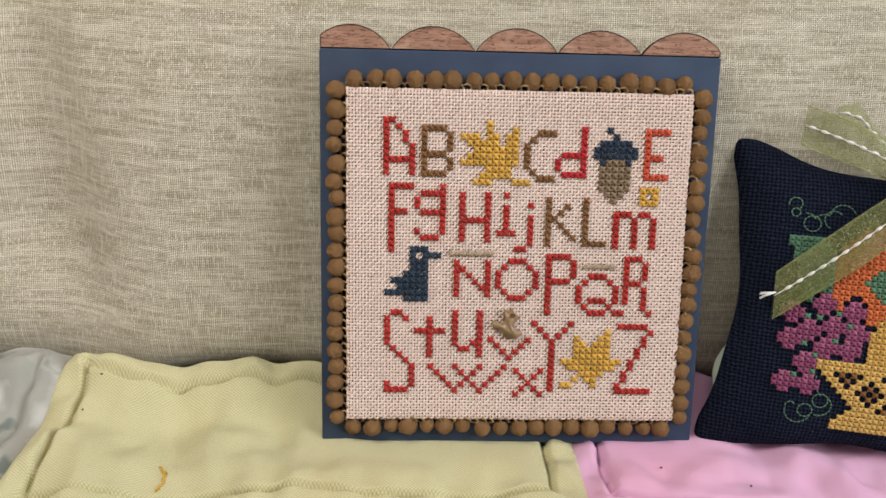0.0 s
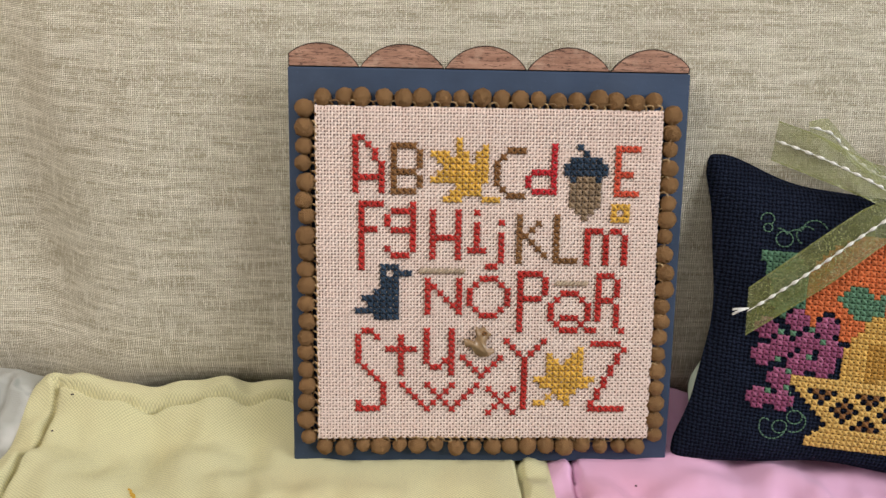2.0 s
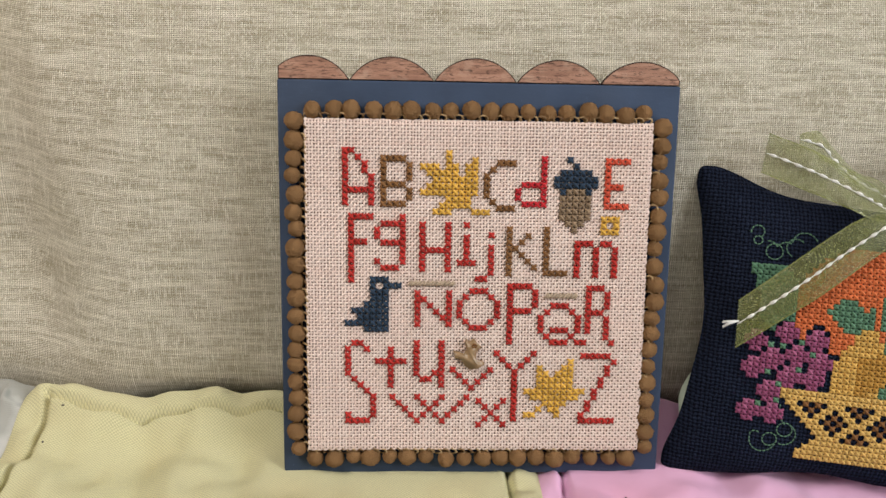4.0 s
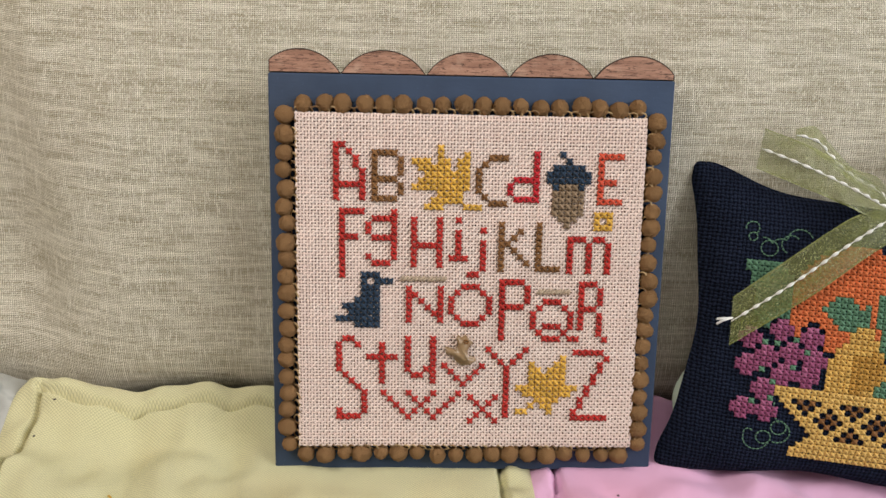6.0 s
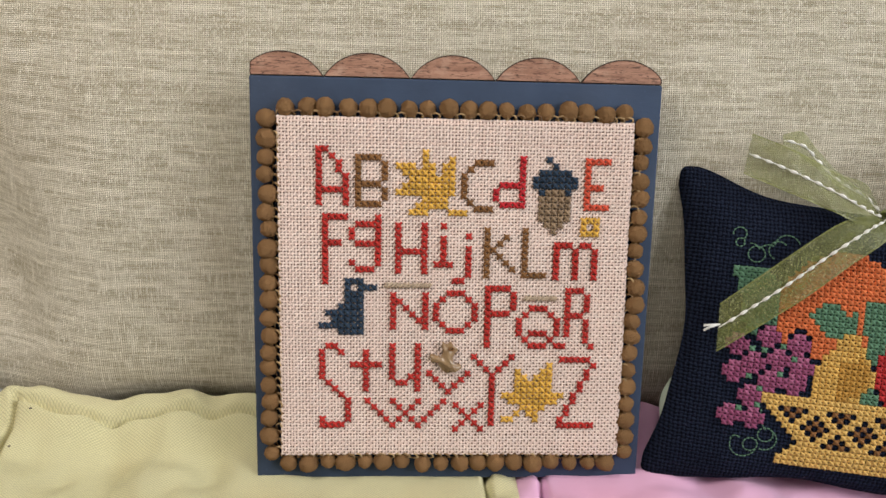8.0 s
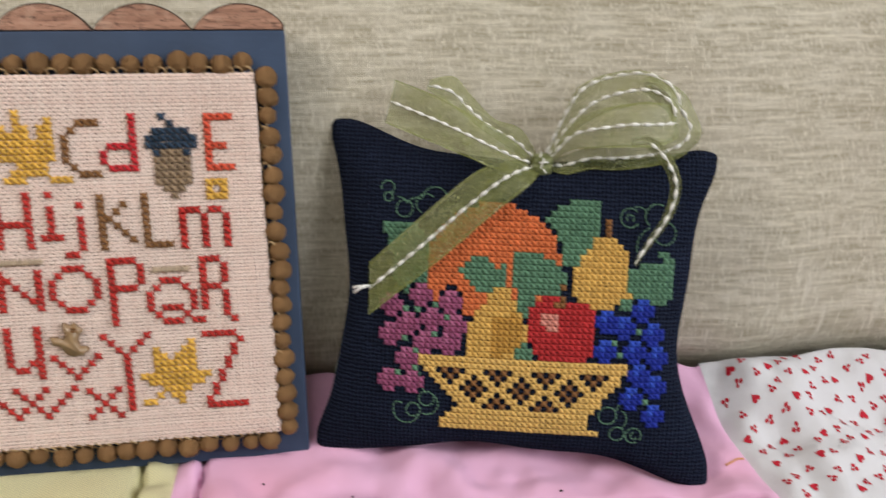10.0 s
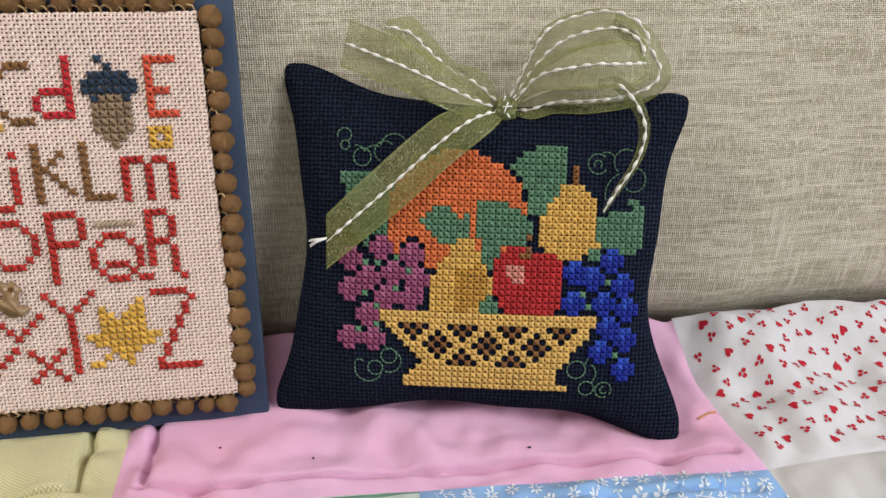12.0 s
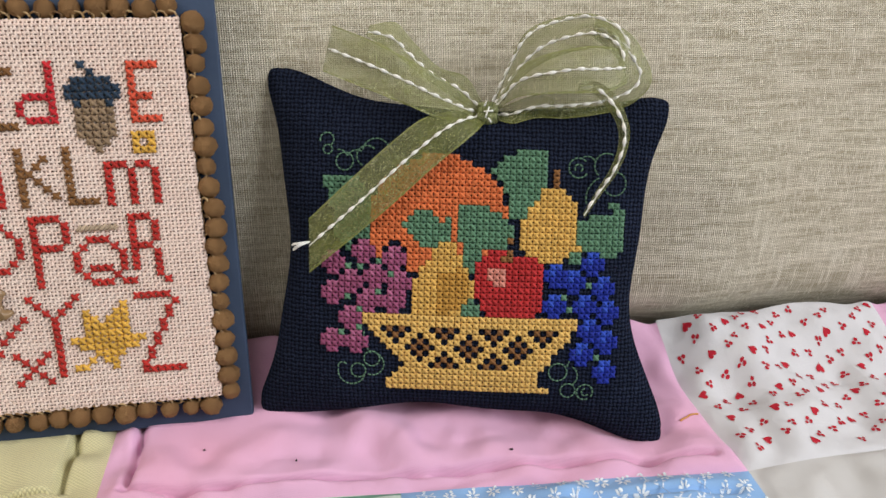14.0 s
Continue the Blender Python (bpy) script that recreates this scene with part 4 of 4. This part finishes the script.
def ribbon(name, keys, parent, label, wave=0.0011, seed=1.0, dash=(0.0026, 0.0014), rows_at=(0.5,), length=60, across=14, gap=0.0):
    """A sheer band between two edges, each key: across, up and out of the pillow for one edge, then the other, in millimetres."""
    def at(s, q):
        e = [v / 1000 for v in curve_at(keys, s)]
        x, z, h = (e[i] + (e[i + 3] - e[i]) * q for i in range(3))
        h += wave * (wob(s * 3.1, q * 1.2, 3, seed) + 0.5 * math.sin(q * 7 + s * 5 + seed)) * min(1, 6 * s, 6 * (1 - s))
        h += 0.0011 * math.sin(math.pi * q) * math.sin(math.pi * s)
        # the mesh of the cloth never sinks into the pillow
        u, v = pillow_uv(x, z)
        if 0 < u < 1 and 0 < v < 1:
            h = max(h, pillow_lift(u, v) + 0.0011)
        return P_O + P_EX * x + P_UP * z + P_N * h
    verts, faces, uvs = [], [], []
    total = 0.0
    run = [0.0]
    for i in range(length):
        total += (at((i + 1) / length, 0.5) - at(i / length, 0.5)).length
        run.append(total)
    for i in range(length + 1):
        s = i / length
        for j in range(across + 1):
            q = j / across
            verts.append(at(s, q))
            uvs.append((run[i], (q - 0.5) * 0.0125))
    c = across + 1
    for i in range(length):
        for j in range(across):
            faces.append((i * c + j, (i + 1) * c + j, (i + 1) * c + j + 1, i * c + j + 1))
    me = mesh_of(name, verts, faces)
    lay = me.uv_layers.new(name="UVMap")
    for lp in me.loops:
        lay.data[lp.index].uv = uvs[lp.vertex_index]
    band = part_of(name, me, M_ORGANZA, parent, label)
    pieces = []
    for q in rows_at:
        cord = [at(min(0.999, max(0.012, i / 70)), q) + P_N * 0.00015 for i in range(71)]
        pieces.append(tube(cord, 0.00016, 5))
        d = dash[1]
        while d < total - dash[0]:
            pts = []
            for k in range(5):
                x = d + dash[0] * k / 4
                i = max(i for i in range(len(run)) if run[i] <= x)
                s = (i + (x - run[i]) / max(1e-9, run[min(i + 1, length)] - run[i])) / length
                s = min(0.999, s)
                p = at(s, q)
                t1 = at(min(0.9995, s + 0.004), q) - at(max(0, s - 0.004), q)
                t2 = at(s, min(1, q + 0.05)) - at(s, max(0, q - 0.05))
                n = t1.cross(t2)
                n = n.normalized() if n.length else P_N
                if n.dot(P_N) < 0:
                    n = -n
                pts.append(p + n * (0.00012 + 0.00022 * math.sin(math.pi * k / 4)))
            pieces.append(tube(pts, 0.00056, 6, lambda t: 0.35 + 0.65 * math.sin(math.pi * t) ** 0.7))
            d += dash[0] + dash[1]
    part_of("running_stitch", mesh_of("running_stitch", *joined(pieces)), M_WHITE_THREAD, band, "white running stitches along the ribbon")
    return band


def bow():
    thing = new("ribbon_bow")
    tagged(thing, "sheer olive organza bow with white running stitches, on the pillow", "bow")
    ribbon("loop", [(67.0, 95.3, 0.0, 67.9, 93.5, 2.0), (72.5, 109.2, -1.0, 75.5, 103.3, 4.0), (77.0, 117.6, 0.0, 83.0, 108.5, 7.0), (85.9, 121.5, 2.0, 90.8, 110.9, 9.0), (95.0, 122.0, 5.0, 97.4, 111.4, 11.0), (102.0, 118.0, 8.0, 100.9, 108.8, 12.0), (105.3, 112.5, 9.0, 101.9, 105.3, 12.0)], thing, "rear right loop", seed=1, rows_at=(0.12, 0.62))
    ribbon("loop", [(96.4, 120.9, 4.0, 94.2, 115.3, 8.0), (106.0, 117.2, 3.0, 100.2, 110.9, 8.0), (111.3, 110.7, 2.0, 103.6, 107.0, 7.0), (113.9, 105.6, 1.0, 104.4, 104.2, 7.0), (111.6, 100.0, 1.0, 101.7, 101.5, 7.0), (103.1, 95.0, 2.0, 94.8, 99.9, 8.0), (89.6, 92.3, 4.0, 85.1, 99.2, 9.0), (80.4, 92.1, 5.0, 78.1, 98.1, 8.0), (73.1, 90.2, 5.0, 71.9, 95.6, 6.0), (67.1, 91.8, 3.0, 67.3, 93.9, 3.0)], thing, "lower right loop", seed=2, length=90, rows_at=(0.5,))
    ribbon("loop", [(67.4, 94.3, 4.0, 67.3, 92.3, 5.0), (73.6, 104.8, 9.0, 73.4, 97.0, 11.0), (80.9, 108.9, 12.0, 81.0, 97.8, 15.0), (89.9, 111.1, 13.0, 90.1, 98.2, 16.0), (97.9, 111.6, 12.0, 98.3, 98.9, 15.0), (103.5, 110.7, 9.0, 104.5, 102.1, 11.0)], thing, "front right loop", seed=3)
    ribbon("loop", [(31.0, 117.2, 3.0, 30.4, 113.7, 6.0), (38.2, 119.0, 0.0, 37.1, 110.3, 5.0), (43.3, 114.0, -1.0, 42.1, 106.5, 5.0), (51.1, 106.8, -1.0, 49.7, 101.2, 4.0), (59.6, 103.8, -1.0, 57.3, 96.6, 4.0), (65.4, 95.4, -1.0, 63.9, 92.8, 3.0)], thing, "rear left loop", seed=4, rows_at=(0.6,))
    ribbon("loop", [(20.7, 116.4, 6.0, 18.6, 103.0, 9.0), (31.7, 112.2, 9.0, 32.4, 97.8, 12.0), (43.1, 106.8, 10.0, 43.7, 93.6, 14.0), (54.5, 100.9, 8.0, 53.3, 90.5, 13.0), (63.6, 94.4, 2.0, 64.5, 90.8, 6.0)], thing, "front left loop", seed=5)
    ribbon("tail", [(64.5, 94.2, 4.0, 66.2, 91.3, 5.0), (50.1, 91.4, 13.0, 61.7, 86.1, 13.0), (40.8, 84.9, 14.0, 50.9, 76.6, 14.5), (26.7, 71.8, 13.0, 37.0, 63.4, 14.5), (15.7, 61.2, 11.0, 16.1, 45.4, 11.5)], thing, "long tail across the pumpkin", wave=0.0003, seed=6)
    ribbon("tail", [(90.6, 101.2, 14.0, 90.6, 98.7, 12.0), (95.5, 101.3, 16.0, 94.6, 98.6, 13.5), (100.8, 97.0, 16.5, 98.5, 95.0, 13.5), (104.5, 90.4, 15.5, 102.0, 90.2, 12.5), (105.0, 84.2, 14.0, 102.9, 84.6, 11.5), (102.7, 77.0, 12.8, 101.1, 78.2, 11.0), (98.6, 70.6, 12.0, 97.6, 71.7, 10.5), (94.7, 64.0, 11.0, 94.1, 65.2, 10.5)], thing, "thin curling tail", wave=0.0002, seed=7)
    # gathered knot
    c = P_O + P_EX * 0.0661 + P_UP * 0.0930 + P_N * 0.0055
    pieces = []
    for k in range(7):
        f = (k - 3) * 0.00075
        pts = []
        for i in range(13):
            a = 2 * math.pi * i / 12
            r = 0.0030 - 0.00022 * abs(k - 3)
            pts.append(c + P_EX * (f + 0.0003 * math.sin(a * 2 + k)) + P_UP * (r * math.sin(a)) + P_N * (0.0030 * math.cos(a) * 0.8))
        pieces.append(tube(pts, 0.0007, 6))
    me = mesh_of("knot", *joined(pieces))
    me.uv_layers.new(name="UVMap")
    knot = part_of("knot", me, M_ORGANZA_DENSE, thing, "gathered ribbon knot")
    pieces = []
    for d1, d2 in (((-0.0012, -0.0024), (0.0004, 0.0026)), ((-0.0020, 0.0004), (0.0024, 0.0008)), ((0.0002, -0.0026), (0.0016, -0.0046)), ((-0.0018, 0.0030), (-0.0010, 0.0052))):
        pts = [c + P_EX * 0.6 * (d1[0] + (d2[0] - d1[0]) * t) + P_UP * 0.6 * (d1[1] + (d2[1] - d1[1]) * t) + P_N * (0.0032 + 0.0004 * math.sin(math.pi * t)) for t in (0, 0.33, 0.66, 1)]
        pieces.append(tube(pts, 0.00024, 6))
    part_of("knot_stitch", mesh_of("knot_stitch", *joined(pieces)), M_WHITE_THREAD, knot, "white thread ends")
    # frayed end of the tail's thread
    e = P_O + P_EX * 0.0150 + P_UP * 0.0545 + P_N * 0.0118
    pieces = []
    rng = random.Random(5)
    for k in range(9):
        d = P_EX * (-0.0030 - 0.001 * rng.random()) + P_UP * (-0.0016 + 0.0022 * (rng.random() - 0.5)) + P_N * 0.0006 * rng.random()
        pieces.append(tube([e + P_EX * 0.0012, e + d * 0.5 + P_N * 0.0003, e + d], 0.00025, 5))
    part_of("thread_end", mesh_of("thread_end", *joined(pieces)), M_WHITE_THREAD, thing, "frayed white thread end")


bow()

# ---------------------------------------------------------------- prints on the quilt, stray threads
def print_mat(name, c):
    m = Mat(name, 0.85, 0.15)
    m.colour(m.mix(m.span(m.noise(900, 3), 0.35, 0.7), shade(c, 0.8), shade(c, 1.2))).bump(m.noise(1800, 2), 0.3, 0.0002)
    return m.m


def laid(label, x, y, shape, lift=0.00022):
    """A small flat shape pressed on the cloth."""
    return [(x + a, y + b, cloth_z(label, x + a, y + b) + lift) for a, b in shape], [tuple(range(len(shape)))]


def turned(shape, deg, k):
    c, s = math.cos(radians(deg)), math.sin(radians(deg))
    return [((a * c - b * s) * k, (a * s + b * c) * k) for a, b in shape]


def heart_shape():
    out = []
    for i in range(16):
        t = 2 * math.pi * i / 16
        out.append((0.85 * math.sin(t) ** 3, (13 * math.cos(t) - 5 * math.cos(2 * t) - 2 * math.cos(3 * t) - math.cos(4 * t)) / 17))
    return out[::-1]


def oval(w, h, n=8):
    return [(w * math.cos(2 * math.pi * i / n), h * math.sin(2 * math.pi * i / n)) for i in range(n)]


def quilt_prints():
    patch = next(o for o in QUILT.children if o.name == "heart_print_patch")
    label = "white cotton printed with small red hearts"
    red = print_mat("red_print", (0.44, 0.018, 0.035))
    rng = random.Random(12)
    hearts, berries = heart_shape(), []
    u, v = Vector((0.0054, 0.0022)), Vector((-0.0025, 0.0061))
    for a in range(-14, 30):
        for b in range(-14, 22):
            p = Vector((0.276, -0.045)) + u * a + v * b
            x, y = p.x + 0.0022 * (rng.random() - 0.5), p.y + 0.0022 * (rng.random() - 0.5)
            lim = 0.2742 - (y + 0.043) * 0.04
            if not (lim + 0.0012 < x < 0.3525 and -0.0385 + (x - 0.2725) * 0.03 < y < back_y(x, 0.012) - 0.0055):
                continue
            k = rng.random()
            if (a + 2 * b) % 4 == 0:
                part_of("heart", mesh_of("heart", *laid(label, x, y, turned(hearts, 160 + 110 * k, 0.00165 + 0.0003 * rng.random()))), red, patch, "", False)
            else:
                t = 360 * k
                for d, w in (((-0.0006, 0.0005), 0.00078), ((0.0007, 0.0006), 0.00078), ((0.0001, -0.0009), 0.00066)):
                    dx, dy = turned([d], t, 1)[0]
                    berries.append(laid(label, x + dx, y + dy, turned(oval(0.75, 1.0), t + 40 * rng.random(), w)))
    tagged(part_of("berry_print", mesh_of("berry_print", *joined(berries)), red, patch, "tiny red printed berries", False), kind="stuff")

    patch = next(o for o in QUILT.children if o.name == "blue_floral_patch")
    label = "light blue cotton with white sprigs"
    white = print_mat("white_print", (0.74, 0.80, 0.86))
    sprigs = []
    for a in range(-2, 18):
        for b in range(0, 9):
            x = 0.1715 + a * 0.0062 + (b % 2) * 0.0031 + 0.0012 * (rng.random() - 0.5)
            y = -0.0395 - b * 0.0052 + 0.0012 * (rng.random() - 0.5) - (x - 0.17) * 0.05
            if not 0.1722 < x < 0.2705:
                continue
            if rng.random() < 0.5:
                k = 0.0017 + 0.0008 * rng.random()
                for i in range(7):
                    w = turned([(c + 0.62, d) for c, d in oval(0.42, 0.17, 6)], i * 51 + 20 * rng.random(), k)
                    sprigs.append(laid(label, x, y, w))
            else:
                t = 360 * rng.random()
                k = 0.0028
                stem = turned([(-1, -0.05), (1, -0.05), (1, 0.05), (-1, 0.05)], t, k)
                sprigs.append(laid(label, x, y, stem))
                for i in range(5):
                    s = 1 if i % 2 else -1
                    leaf = [(c * 0.8 - 0.8 + 0.42 * i + 0.1, s * 0.28 + d + s * c * 0.7) for c, d in oval(0.26, 0.1, 6)]
                    sprigs.append(laid(label, x, y, turned(leaf, t, k)))
            sprigs.append(laid(label, x + 0.0028 * (rng.random() - 0.2), y + 0.002, oval(0.0005, 0.0005, 6)))
    tagged(part_of("sprig_print", mesh_of("sprig_print", *joined(sprigs)), white, patch, "white printed sprigs and flowers", False), kind="stuff")


quilt_prints()


def loose_thread(name, label, patch, pts, radius, mat, wave=0.0004):
    """A bit of thread lying on the cloth, through a few places of the plan."""
    out = []
    n = 18
    for i in range(n + 1):
        x, y = curve_at(pts, min(0.9999, i / n))
        out.append((x + wave * math.sin(i * 1.1), y, cloth_z(patch, x, y) + radius * 1.2))
    ob = part_of(name, mesh_of(name, *tube(out, radius, 6)), mat)
    tagged(ob, label, "thread")


def strays():
    yel = "pale yellow twill square with a quilted border"
    pnk = "brushed pink cotton square"
    gold = thread_mat("stray_gold_thread", (0.66, 0.40, 0.06), 0.2)
    loose_thread("loose_thread", "short golden thread lying on the yellow quilt square", yel, ((-0.0500, -0.0150), (-0.0476, -0.0172), (-0.0474, -0.0205), (-0.0490, -0.0232)), 0.00033, gold)
    loose_thread("loose_thread", "short golden thread lying on the yellow quilt square", yel, ((-0.0490, -0.0165), (-0.0470, -0.0188), (-0.0480, -0.0226)), 0.00026, gold)
    loose_thread("loose_thread", "short orange thread lying on the pink quilt square", pnk, ((0.2618, -0.0210), (0.2640, -0.0203), (0.2662, -0.0195), (0.2688, -0.0191)), 0.0003, thread_mat("stray_orange_thread", (0.62, 0.30, 0.10), 0.2), 0.0001)
    dark = plain_mat("dark_lint", (0.05, 0.035, 0.04))
    for k, (x, y, p) in enumerate(((0.1418, -0.0224, pnk), (0.2040, -0.0290, pnk), (0.1150, -0.0140, pnk), (-0.0790, 0.0170, yel), (-0.0830, 0.0070, yel))):
        bm = bmesh.new()
        bmesh.ops.create_icosphere(bm, subdivisions=1, radius=0.00042)
        for v in bm.verts:
            v.co = Vector((v.co.x * (1.6 if k % 2 else 1.0), v.co.y, v.co.z * 0.6)) * (1 + 0.4 * noise.noise(v.co * 4000))
        ob = part("lint_speck", bm, dark)
        ob.location = (x, y, cloth_z(p, x, y) + 0.0002)
        tagged(ob, "tiny dark speck of lint on the quilt", "lint", "lint on the quilt")


strays()
